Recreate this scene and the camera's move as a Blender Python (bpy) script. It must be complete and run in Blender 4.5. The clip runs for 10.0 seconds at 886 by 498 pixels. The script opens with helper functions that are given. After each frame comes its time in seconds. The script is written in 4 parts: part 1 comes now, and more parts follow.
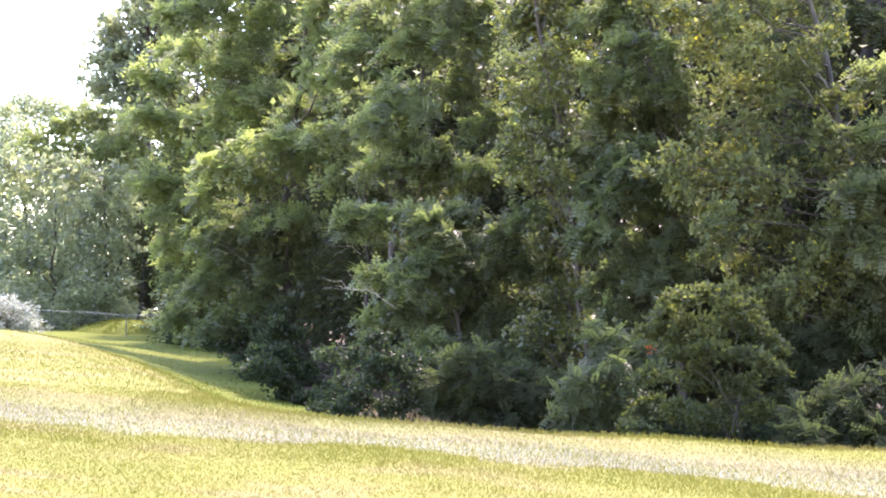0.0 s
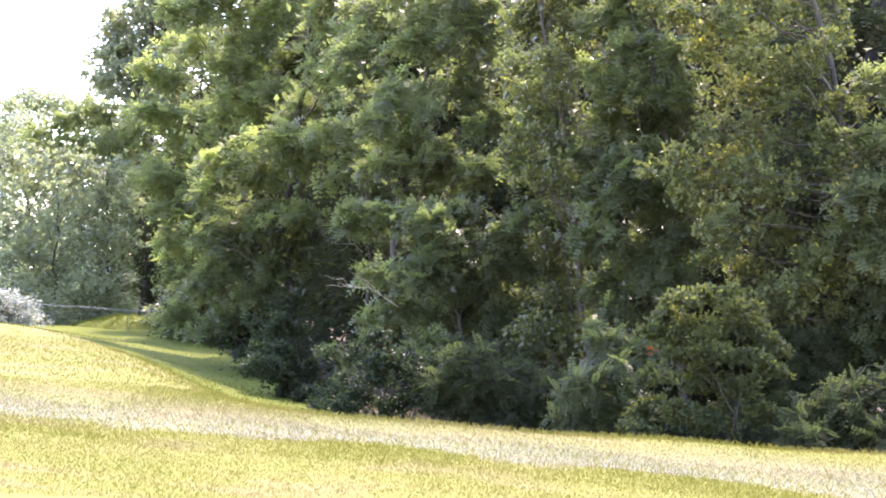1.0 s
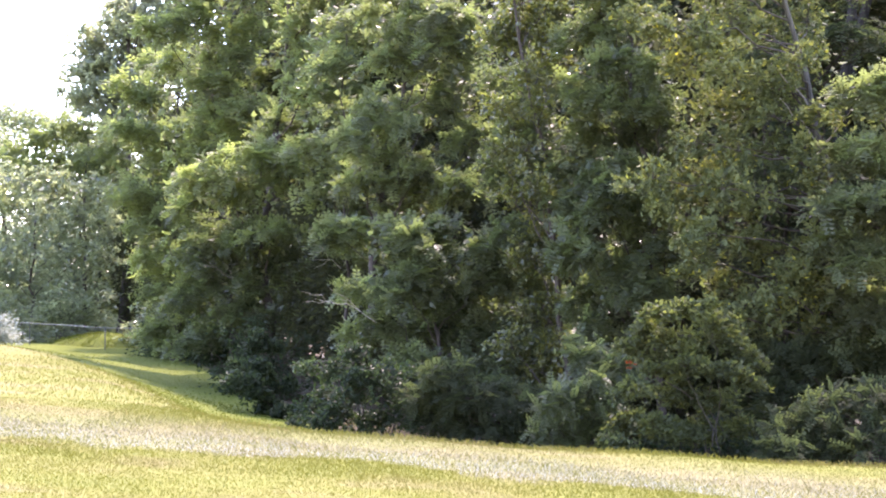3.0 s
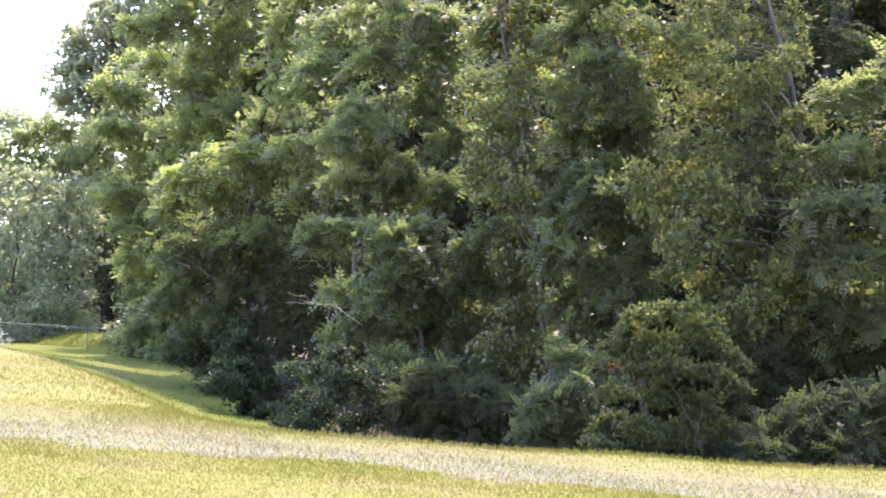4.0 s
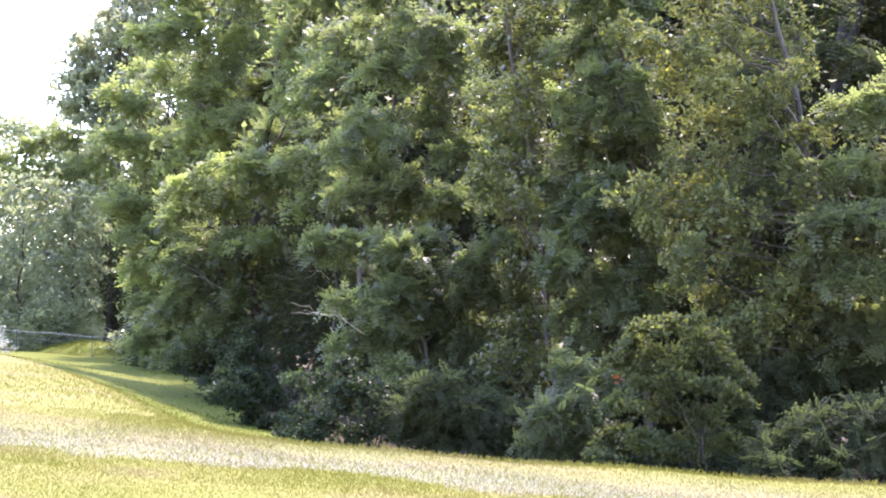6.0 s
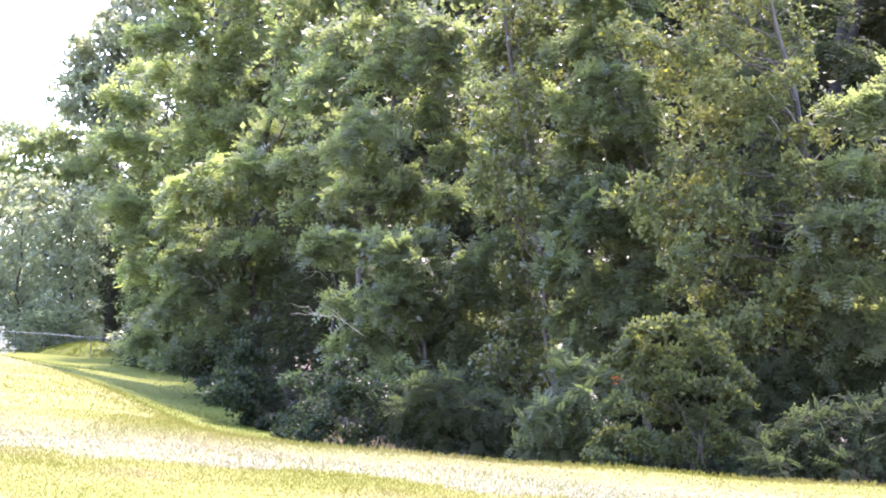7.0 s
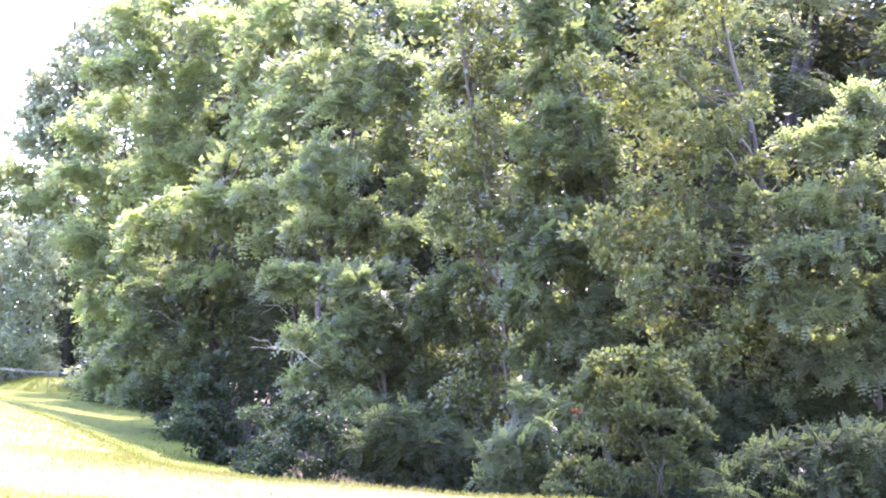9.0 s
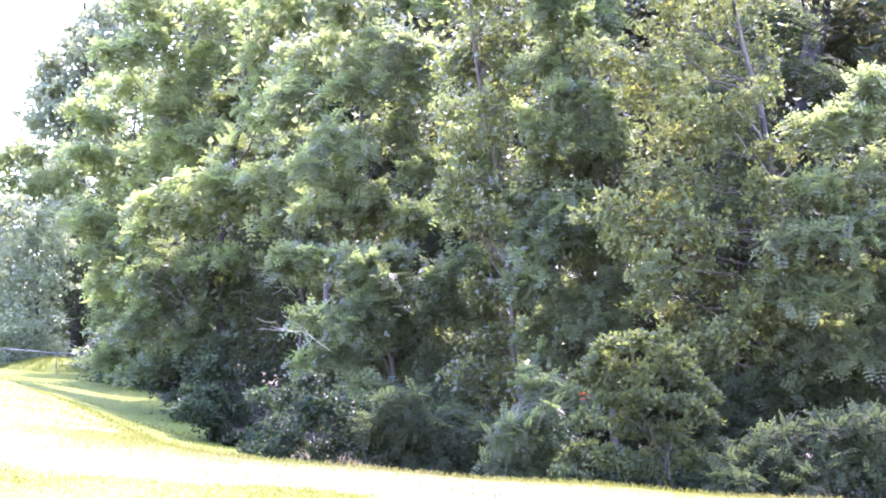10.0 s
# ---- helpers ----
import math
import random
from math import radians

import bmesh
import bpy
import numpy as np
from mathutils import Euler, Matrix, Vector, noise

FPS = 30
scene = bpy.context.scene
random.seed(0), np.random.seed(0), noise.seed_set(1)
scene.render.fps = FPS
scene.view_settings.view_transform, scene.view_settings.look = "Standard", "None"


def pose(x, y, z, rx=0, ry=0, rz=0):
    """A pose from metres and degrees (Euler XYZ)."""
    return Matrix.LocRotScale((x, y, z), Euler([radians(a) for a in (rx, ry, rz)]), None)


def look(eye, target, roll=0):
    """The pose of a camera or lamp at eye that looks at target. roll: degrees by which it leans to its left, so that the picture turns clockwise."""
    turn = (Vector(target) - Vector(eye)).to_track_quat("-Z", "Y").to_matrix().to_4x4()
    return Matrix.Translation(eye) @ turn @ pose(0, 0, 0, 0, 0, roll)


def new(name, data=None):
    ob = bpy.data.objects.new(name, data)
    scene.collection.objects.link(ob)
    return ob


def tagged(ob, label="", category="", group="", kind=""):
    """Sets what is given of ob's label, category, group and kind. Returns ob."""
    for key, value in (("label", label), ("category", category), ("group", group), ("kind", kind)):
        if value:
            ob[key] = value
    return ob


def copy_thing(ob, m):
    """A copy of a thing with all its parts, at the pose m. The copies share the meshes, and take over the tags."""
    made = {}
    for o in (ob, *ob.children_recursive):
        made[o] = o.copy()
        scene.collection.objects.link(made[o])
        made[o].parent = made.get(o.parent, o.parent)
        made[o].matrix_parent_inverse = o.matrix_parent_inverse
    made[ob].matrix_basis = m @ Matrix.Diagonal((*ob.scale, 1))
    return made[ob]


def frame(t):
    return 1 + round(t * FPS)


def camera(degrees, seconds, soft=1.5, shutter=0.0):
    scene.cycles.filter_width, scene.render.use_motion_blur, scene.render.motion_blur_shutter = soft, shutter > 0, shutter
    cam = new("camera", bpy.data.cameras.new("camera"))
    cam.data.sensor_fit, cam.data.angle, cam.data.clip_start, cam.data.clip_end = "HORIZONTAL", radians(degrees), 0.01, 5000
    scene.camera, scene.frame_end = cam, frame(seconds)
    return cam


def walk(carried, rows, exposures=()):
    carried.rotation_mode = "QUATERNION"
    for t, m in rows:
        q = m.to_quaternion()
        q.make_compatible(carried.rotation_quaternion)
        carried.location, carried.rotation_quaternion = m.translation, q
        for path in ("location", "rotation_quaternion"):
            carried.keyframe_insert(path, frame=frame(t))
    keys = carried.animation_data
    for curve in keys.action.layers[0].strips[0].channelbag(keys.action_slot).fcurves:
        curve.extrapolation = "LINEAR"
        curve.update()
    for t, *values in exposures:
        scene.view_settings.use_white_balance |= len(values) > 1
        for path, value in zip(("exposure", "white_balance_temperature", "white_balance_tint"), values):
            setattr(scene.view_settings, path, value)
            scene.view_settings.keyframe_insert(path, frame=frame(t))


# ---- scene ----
EYE = (0.0, 0.0, 1.6)
cam = camera(32.0, 10.0, soft=1.9, shutter=0.5)
walk(cam, [
    (0.0, pose(*EYE, 91.64, -0.09, -0.02)),
    (0.3, pose(*EYE, 91.74, -0.49, -0.09)),
    (0.5, pose(*EYE, 91.66, -0.65, -0.10)),
    (1.0, pose(*EYE, 91.59, -0.71, 0.04)),
    (1.5, pose(*EYE, 91.39, -0.92, 0.22)),
    (1.7, pose(*EYE, 91.46, -0.66, 0.25)),
    (2.0, pose(*EYE, 91.78, -1.09, 0.20)),
    (2.2, pose(*EYE, 91.94, -0.89, 0.12)),
    (2.5, pose(*EYE, 91.98, -1.05, -0.17)),
    (2.7, pose(*EYE, 92.06, -0.63, -0.32)),
    (3.8, pose(*EYE, 92.26, -0.50, -1.39)),
    (4.0, pose(*EYE, 92.22, -0.54, -1.37)),
    (4.5, pose(*EYE, 92.11, -0.70, -1.35)),
    (5.0, pose(*EYE, 91.99, -0.72, -1.24)),
    (5.2, pose(*EYE, 92.16, -0.40, -0.87)),
    (6.3, pose(*EYE, 92.69, -1.12, -1.28)),
    (6.5, pose(*EYE, 92.71, -1.02, -1.23)),
    (7.0, pose(*EYE, 92.67, -0.99, -1.24)),
    (7.3, pose(*EYE, 93.07, -0.26, -1.70)),
    (7.5, pose(*EYE, 93.86, -0.47, -2.20)),
    (8.0, pose(*EYE, 94.08, -0.57, -2.64)),
    (8.5, pose(*EYE, 94.26, -0.34, -2.88)),
    (9.0, pose(*EYE, 93.90, -0.66, -2.73)),
    (9.3, pose(*EYE, 93.71, -0.84, -2.45)),
    (9.5, pose(*EYE, 93.73, -0.54, -2.34)),
    (9.8, pose(*EYE, 93.35, -0.72, -2.39)),
    (10.0, pose(*EYE, 93.27, -1.05, -2.44)),
], exposures=[(0.0, 3.35, 6680, 29), (2.5, 3.28, 6630, 31), (5.0, 3.17, 6570, 30), (6.5, 3.5, 6300, 33), (8.5, 4.09, 6000, 41), (10.0, 4.28, 5700, 44)])

# ---- light ----
SUN_AZ, SUN_EL = 17.0, 60.0      # degrees right of +Y, degrees up
world = bpy.data.worlds.new("sky")
scene.world = world
world.use_nodes = True
sky = world.node_tree.nodes.new("ShaderNodeTexSky")
sky.sky_type = "NISHITA"
sky.sun_disc = False
sky.sun_elevation, sky.sun_rotation = radians(SUN_EL), radians(SUN_AZ)
background = world.node_tree.nodes["Background"]
background.inputs["Strength"].default_value = 0.15
world.node_tree.links.new(sky.outputs[0], background.inputs["Color"])
sun_data = bpy.data.lights.new("sun", "SUN")
sun_data.energy, sun_data.angle, sun_data.color = 1.36, radians(2.2), (1.0, 0.93, 0.82)
sun = new("sun", sun_data)
toward = Vector((math.sin(radians(SUN_AZ)) * math.cos(radians(SUN_EL)),
                 math.cos(radians(SUN_AZ)) * math.cos(radians(SUN_EL)), math.sin(radians(SUN_EL))))
sun.matrix_world = look(toward * 60, (0, 0, 0))

# ---- materials ----


def nodes_of(name):
    m = bpy.data.materials.new(name)
    m.use_nodes = True
    t = m.node_tree
    return m, t, t.nodes["Principled BSDF"], t.nodes["Material Output"]


def ramp(t, source, stops):
    r = t.nodes.new("ShaderNodeValToRGB")
    while len(r.color_ramp.elements) < len(stops):
        r.color_ramp.elements.new(0.5)
    for e, (p, c) in zip(r.color_ramp.elements, stops):
        e.position, e.color = p, (*c, 1)
    t.links.new(source, r.inputs[0])
    return r.outputs[0]


def leaf_material(name, colors, through_color, gloss=0.38, thin=0.55, shine=0.28):
    """Leaves: each leaf takes its own tint, big patches of the crown vary, light passes through."""
    m, t, p, out = nodes_of(name)
    own = t.nodes.new("ShaderNodeAttribute")
    own.attribute_name = "tint"
    coord = t.nodes.new("ShaderNodeTexCoord")
    patch = t.nodes.new("ShaderNodeTexNoise")
    patch.inputs["Scale"].default_value = 0.9
    patch.inputs["Detail"].default_value = 2
    t.links.new(coord.outputs["Object"], patch.inputs["Vector"])
    mix = t.nodes.new("ShaderNodeMath")
    mix.operation = "MULTIPLY_ADD"
    t.links.new(own.outputs["Fac"], mix.inputs[0])
    mix.inputs[1].default_value = 0.75
    scale = t.nodes.new("ShaderNodeMath")
    scale.operation = "MULTIPLY_ADD"
    scale.inputs[1].default_value, scale.inputs[2].default_value = 1.1, -0.43
    t.links.new(patch.outputs[0], scale.inputs[0])
    t.links.new(scale.outputs[0], mix.inputs[2])
    n = len(colors)
    col = ramp(t, mix.outputs[0], [(i / (n - 1), c) for i, c in enumerate(colors)])
    t.links.new(col, p.inputs["Base Color"])
    p.inputs["Roughness"].default_value = gloss
    p.inputs["Specular IOR Level"].default_value = shine
    tr = t.nodes.new("ShaderNodeBsdfTranslucent")
    tint = t.nodes.new("ShaderNodeMix")
    tint.data_type, tint.blend_type = "RGBA", "MULTIPLY"
    tint.inputs[0].default_value = 1.0
    t.links.new(col, tint.inputs[6])
    tint.inputs[7].default_value = (*through_color, 1)
    t.links.new(tint.outputs[2], tr.inputs["Color"])
    both = t.nodes.new("ShaderNodeMixShader")
    both.inputs[0].default_value = thin
    t.links.new(p.outputs[0], both.inputs[1])
    t.links.new(tr.outputs[0], both.inputs[2])
    t.links.new(both.outputs[0], out.inputs["Surface"])
    return m


def bark_material(name, dark, light, scale=9.0):
    m, t, p, out = nodes_of(name)
    coord = t.nodes.new("ShaderNodeTexCoord")
    stretch = t.nodes.new("ShaderNodeMapping")
    stretch.inputs["Scale"].default_value = (1, 1, 0.18)
    t.links.new(coord.outputs["Object"], stretch.inputs["Vector"])
    grain = t.nodes.new("ShaderNodeTexNoise")
    grain.inputs["Scale"].default_value, grain.inputs["Detail"].default_value = scale * 3, 5
    t.links.new(stretch.outputs[0], grain.inputs["Vector"])
    t.links.new(ramp(t, grain.outputs[0], [(0.3, dark), (0.7, light)]), p.inputs["Base Color"])
    p.inputs["Roughness"].default_value = 0.9
    bump = t.nodes.new("ShaderNodeBump")
    bump.inputs["Strength"].default_value, bump.inputs["Distance"].default_value = 0.8, 0.03
    t.links.new(grain.outputs[0], bump.inputs["Height"])
    t.links.new(bump.outputs[0], p.inputs["Normal"])
    return m


def turf_material(name, blades):
    """Mown grass: green and lime patches, a dry straw strip across the lawn, streaks left by the mower."""
    m, t, p, out = nodes_of(name)
    coord = t.nodes.new("ShaderNodeTexCoord")
    split = t.nodes.new("ShaderNodeSeparateXYZ")
    t.links.new(coord.outputs["Object"], split.inputs[0])

    def math_node(op, a, b=None, c=None):
        k = t.nodes.new("ShaderNodeMath")
        k.operation = op
        for i, v in enumerate((a, b, c)):
            if v is None:
                continue
            if isinstance(v, (int, float)):
                k.inputs[i].default_value = v
            else:
                t.links.new(v, k.inputs[i])
        return k.outputs[0]

    def noise_node(scale, detail, vector):
        k = t.nodes.new("ShaderNodeTexNoise")
        k.inputs["Scale"].default_value, k.inputs["Detail"].default_value = scale, detail
        t.links.new(vector, k.inputs["Vector"])
        return k.outputs[0]

    turned = t.nodes.new("ShaderNodeMapping")
    turned.inputs["Rotation"].default_value = (0, 0, radians(22))
    t.links.new(coord.outputs["Object"], turned.inputs["Vector"])
    streak_map = t.nodes.new("ShaderNodeMapping")
    streak_map.inputs["Scale"].default_value = (0.12, 1.0, 1.0)
    t.links.new(turned.outputs[0], streak_map.inputs["Vector"])
    streaks = noise_node(1.3, 4, streak_map.outputs[0])
    patches = noise_node(0.55, 4, coord.outputs["Object"])
    fine = noise_node(9.0, 5, coord.outputs["Object"])
    # distance past the near edge of a bleached strip, in metres
    line = math_node("MULTIPLY_ADD", split.outputs[0], 0.3, split.outputs[1])
    edge = math_node("MULTIPLY_ADD", math_node("SUBTRACT", patches, 0.5), 2.2, line)
    edge = math_node("MULTIPLY_ADD", math_node("SUBTRACT", fine, 0.5), 0.9, edge)
    band = math_node("MULTIPLY", math_node("SUBTRACT", edge, 15.0), 0.1)

    def across(stops):
        r = t.nodes.new("ShaderNodeValToRGB")
        while len(r.color_ramp.elements) < len(stops):
            r.color_ramp.elements.new(0.5)
        for e, (q, v) in zip(r.color_ramp.elements, stops):
            e.position, e.color = q, (v, v, v, 1)
        t.links.new(band, r.inputs[0])
        return r.outputs[0]

    # weight of the painted glints across the dry strip
    bleached = across([(0.0, 0), (0.03, 1.0), (0.12, 0.7), (0.3, 0.12), (0.45, 0.0)])
    dry_strip = across([(0.0, 0), (0.05, 0.7), (0.18, 0.72), (0.30, 0.45), (0.42, 0.05)])
    green = ramp(t, math_node("MULTIPLY_ADD", streaks, 0.45, math_node("MULTIPLY", patches, 0.55)),
                 [(0.32, (0.131, 0.134, 0.022)), (0.44, (0.144, 0.142, 0.025)), (0.52, (0.153, 0.143, 0.031)), (0.58, (0.166, 0.143, 0.048)), (0.7, (0.180, 0.152, 0.063))])
    # darker green past the lip: the hollow's shade put into the grass colour
    past_lip = math_node("SUBTRACT", math_node("MULTIPLY_ADD", math_node("MINIMUM", math_node("ADD", split.outputs[0], 2.5), 0.0), 2.75, split.outputs[1]), 20.5)
    hollow_shade = math_node("MINIMUM", math_node("MAXIMUM", math_node("MULTIPLY", past_lip, 0.25), 0.0), 0.85)
    hollow_shade_mix = t.nodes.new("ShaderNodeMix")
    hollow_shade_mix.data_type = "RGBA"
    t.links.new(hollow_shade, hollow_shade_mix.inputs[0])
    t.links.new(green, hollow_shade_mix.inputs[6])
    hollow_shade_mix.inputs[7].default_value = (0.098, 0.118, 0.010, 1)
    green = hollow_shade_mix.outputs[2]
    straw = ramp(t, fine, [(0.3, (0.131, 0.115, 0.049)), (0.52, (0.160, 0.145, 0.068)), (0.7, (0.200, 0.180, 0.103))])
    mix = t.nodes.new("ShaderNodeMix")
    mix.data_type = "RGBA"
    dry = math_node("MULTIPLY_ADD", dry_strip, 0.8, math_node("MULTIPLY", math_node("SUBTRACT", fine, 0.55), 0.45))
    dry_clamped = math_node("MULTIPLY", math_node("MINIMUM", math_node("MAXIMUM", dry, 0.0), 1.0), math_node("SUBTRACT", 1.0, hollow_shade))
    t.links.new(dry_clamped, mix.inputs[0])
    t.links.new(green, mix.inputs[6])
    t.links.new(straw, mix.inputs[7])
    # pale dry stalks in the strip, their glint painted in as near-white colour
    glint_flecks = t.nodes.new("ShaderNodeMix")
    glint_flecks.data_type = "RGBA"
    stalk = math_node("GREATER_THAN", noise_node(26.0, 3, coord.outputs["Object"]), 0.56)
    if blades:
        pick = t.nodes.new("ShaderNodeNewGeometry")
        stalk = math_node("GREATER_THAN", pick.outputs["Random Per Island"], 0.6)
    t.links.new(math_node("MULTIPLY", bleached, math_node("MULTIPLY", stalk, 0.8 if blades else 0.3)), glint_flecks.inputs[0])
    t.links.new(mix.outputs[2], glint_flecks.inputs[6])
    glint_flecks.inputs[7].default_value = (0.33, 0.345, 0.31, 1)
    col = glint_flecks.outputs[2]
    if blades:
        geo = t.nodes.new("ShaderNodeNewGeometry")
        own = ramp(t, geo.outputs["Random Per Island"], [(0.0, (0.86, 0.9, 0.84)), (0.5, (1.0, 1.0, 1.0)), (0.92, (1.12, 1.1, 1.1)), (1.0, (1.5, 1.42, 1.7))])
        mul = t.nodes.new("ShaderNodeMix")
        mul.data_type, mul.blend_type = "RGBA", "MULTIPLY"
        mul.inputs[0].default_value = 1.0
        t.links.new(col, mul.inputs[6])
        t.links.new(own, mul.inputs[7])
        col = mul.outputs[2]
    if not blades:
        # leaf litter under the trees, past the edge of the wood
        shore = math_node("MULTIPLY_ADD", math_node("MAXIMUM", math_node("MULTIPLY", split.outputs[0], -1.0), 0.0), 4.2, 24.0)
        past = math_node("SUBTRACT", math_node("MULTIPLY_ADD", patches, 5.0, split.outputs[1]), shore)
        under = math_node("MINIMUM", math_node("MAXIMUM", math_node("MULTIPLY", past, 0.5), 0.0), 1.0)
        litter = ramp(t, noise_node(22.0, 5, coord.outputs["Object"]), [(0.3, (0.03, 0.024, 0.015)), (0.55, (0.075, 0.055, 0.032)), (0.75, (0.12, 0.09, 0.05))])
        floor_mix = t.nodes.new("ShaderNodeMix")
        floor_mix.data_type = "RGBA"
        t.links.new(under, floor_mix.inputs[0])
        t.links.new(col, floor_mix.inputs[6])
        t.links.new(litter, floor_mix.inputs[7])
        col = floor_mix.outputs[2]
    t.links.new(col, p.inputs["Base Color"])
    p.inputs["Roughness"].default_value = 0.6 if blades else 0.9
    p.inputs["Specular IOR Level"].default_value = 0.18
    if blades:
        tr = t.nodes.new("ShaderNodeBsdfTranslucent")
        t.links.new(col, tr.inputs["Color"])
        both = t.nodes.new("ShaderNodeMixShader")
        both.inputs[0].default_value = 0.58
        t.links.new(p.outputs[0], both.inputs[1])
        t.links.new(tr.outputs[0], both.inputs[2])
        t.links.new(both.outputs[0], out.inputs["Surface"])
    else:
        bump = t.nodes.new("ShaderNodeBump")
        bump.inputs["Strength"].default_value, bump.inputs["Distance"].default_value = 0.5, 0.04
        t.links.new(noise_node(38.0, 3, coord.outputs["Object"]), bump.inputs["Height"])
        t.links.new(bump.outputs[0], p.inputs["Normal"])
    return m


def metal_material(name, color, rough):
    m, t, p, out = nodes_of(name)
    coord = t.nodes.new("ShaderNodeTexCoord")
    spots = t.nodes.new("ShaderNodeTexNoise")
    spots.inputs["Scale"].default_value, spots.inputs["Detail"].default_value = 14, 4
    t.links.new(coord.outputs["Object"], spots.inputs["Vector"])
    t.links.new(ramp(t, spots.outputs[0], [(0.35, tuple(c * 0.6 for c in color)), (0.6, color)]), p.inputs["Base Color"])
    p.inputs["Metallic"].default_value, p.inputs["Roughness"].default_value = 0.8, rough
    return m


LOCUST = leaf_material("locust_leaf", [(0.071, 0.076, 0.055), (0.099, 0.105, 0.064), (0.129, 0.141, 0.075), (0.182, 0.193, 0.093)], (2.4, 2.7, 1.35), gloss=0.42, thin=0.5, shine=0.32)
# lighter copy of the locust leaf, sunlight put into its colour
LOCUST_SUNLIT = leaf_material("sun_toned_locust_leaf", [(0.088, 0.097, 0.061), (0.123, 0.135, 0.071), (0.163, 0.178, 0.081), (0.222, 0.227, 0.098)], (2.2, 2.45, 1.35), gloss=0.45, thin=0.52, shine=0.28)
# darker copy of the locust leaf, shade put into its colour
LOCUST_SHADED = leaf_material("shade_toned_locust_leaf", [(0.058, 0.066, 0.044), (0.080, 0.090, 0.050), (0.106, 0.120, 0.060), (0.155, 0.172, 0.075)], (2.2, 2.45, 1.3), gloss=0.4, thin=0.5, shine=0.4)
# also put on three locusts, where its dark green stands in for shade
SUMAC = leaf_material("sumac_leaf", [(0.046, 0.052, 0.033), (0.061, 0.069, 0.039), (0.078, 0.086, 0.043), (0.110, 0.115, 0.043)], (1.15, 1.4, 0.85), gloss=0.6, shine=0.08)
OLIVE = leaf_material("poplar_leaf", [(0.085, 0.099, 0.050), (0.122, 0.136, 0.060), (0.165, 0.174, 0.068), (0.215, 0.218, 0.080), (0.42, 0.39, 0.07)], (1.35, 1.4, 0.75), gloss=0.5, thin=0.42, shine=0.15)
GLOSSY = leaf_material("cherry_leaf", [(0.116, 0.132, 0.098), (0.164, 0.184, 0.122), (0.218, 0.236, 0.151), (0.312, 0.320, 0.198)], (2.3, 2.35, 1.6), gloss=0.22, thin=0.55, shine=0.8)
CHERRY = leaf_material("slim_cherry_leaf", [(0.069, 0.073, 0.039), (0.100, 0.104, 0.046), (0.137, 0.138, 0.054), (0.203, 0.191, 0.069)], (2.1, 2.25, 1.0), gloss=0.25, thin=0.5, shine=0.75)
OAK = leaf_material("oak_leaf", [(0.123, 0.133, 0.114), (0.173, 0.186, 0.139), (0.224, 0.238, 0.158), (0.306, 0.312, 0.182)], (2.2, 2.2, 1.4), gloss=0.32, shine=0.35)
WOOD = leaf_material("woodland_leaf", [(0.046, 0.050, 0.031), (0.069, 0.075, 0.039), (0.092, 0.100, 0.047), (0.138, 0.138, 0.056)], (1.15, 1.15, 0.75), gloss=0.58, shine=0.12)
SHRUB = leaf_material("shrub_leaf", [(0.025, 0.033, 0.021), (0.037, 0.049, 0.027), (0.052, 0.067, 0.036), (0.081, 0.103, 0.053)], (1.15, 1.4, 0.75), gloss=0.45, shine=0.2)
HAZEL = leaf_material("yellowing_shrub_leaf", [(0.052, 0.063, 0.036), (0.079, 0.089, 0.044), (0.113, 0.120, 0.050), (0.155, 0.152, 0.066)], (2.0, 2.05, 0.9), gloss=0.5, shine=0.22)
PALE = leaf_material("silvery_leaf", [(0.20, 0.23, 0.18), (0.32, 0.35, 0.28), (0.45, 0.47, 0.40), (0.6, 0.6, 0.55)], (1.0, 1.0, 0.9), gloss=0.4, thin=0.3)
RED = leaf_material("red_autumn_leaf", [(0.16, 0.035, 0.012), (0.22, 0.05, 0.016), (0.27, 0.075, 0.022)], (1.1, 0.9, 0.5), gloss=0.8, thin=0.3, shine=0.04)
BARK = bark_material("brown_bark", (0.034, 0.025, 0.018), (0.088, 0.066, 0.05))
BARK_GRAY = bark_material("grey_bark", (0.045, 0.038, 0.027), (0.11, 0.094, 0.068))
# bark darkened so the ash trunks show as silhouettes against the sky
SILHOUETTE_BARK = bark_material("silhouette_bark", (0.016, 0.012, 0.009), (0.042, 0.034, 0.026))
DEADWOOD = bark_material("bleached_deadwood", (0.22, 0.19, 0.15), (0.42, 0.37, 0.30), 14)
TURF = turf_material("turf", False)
BLADE = turf_material("grass_blade", True)
RAIL = metal_material("bright_rail", (0.32, 0.32, 0.31), 0.5)
ZINC = metal_material("galvanised_steel", (0.18, 0.18, 0.175), 0.6)

# ---- mesh helpers ----
rng = np.random.default_rng(7)


def quad_mesh(name, verts, quads, material, smooth=False, tint=None):
    me = bpy.data.meshes.new(name)
    v = np.asarray(verts, np.float32).reshape(-1, 3)
    q = np.asarray(quads, np.int32)
    n, k = q.shape
    me.vertices.add(len(v))
    me.vertices.foreach_set("co", v.ravel())
    me.loops.add(n * k)
    me.loops.foreach_set("vertex_index", q.ravel())
    me.polygons.add(n)
    me.polygons.foreach_set("loop_start", np.arange(0, n * k, k, dtype=np.int32))
    me.polygons.foreach_set("use_smooth", np.full(n, smooth))
    me.update(calc_edges=True)
    me.materials.append(material)
    if tint is not None:
        me.attributes.new("tint", "FLOAT", "POINT").data.foreach_set("value", np.asarray(tint, np.float32))
    return me


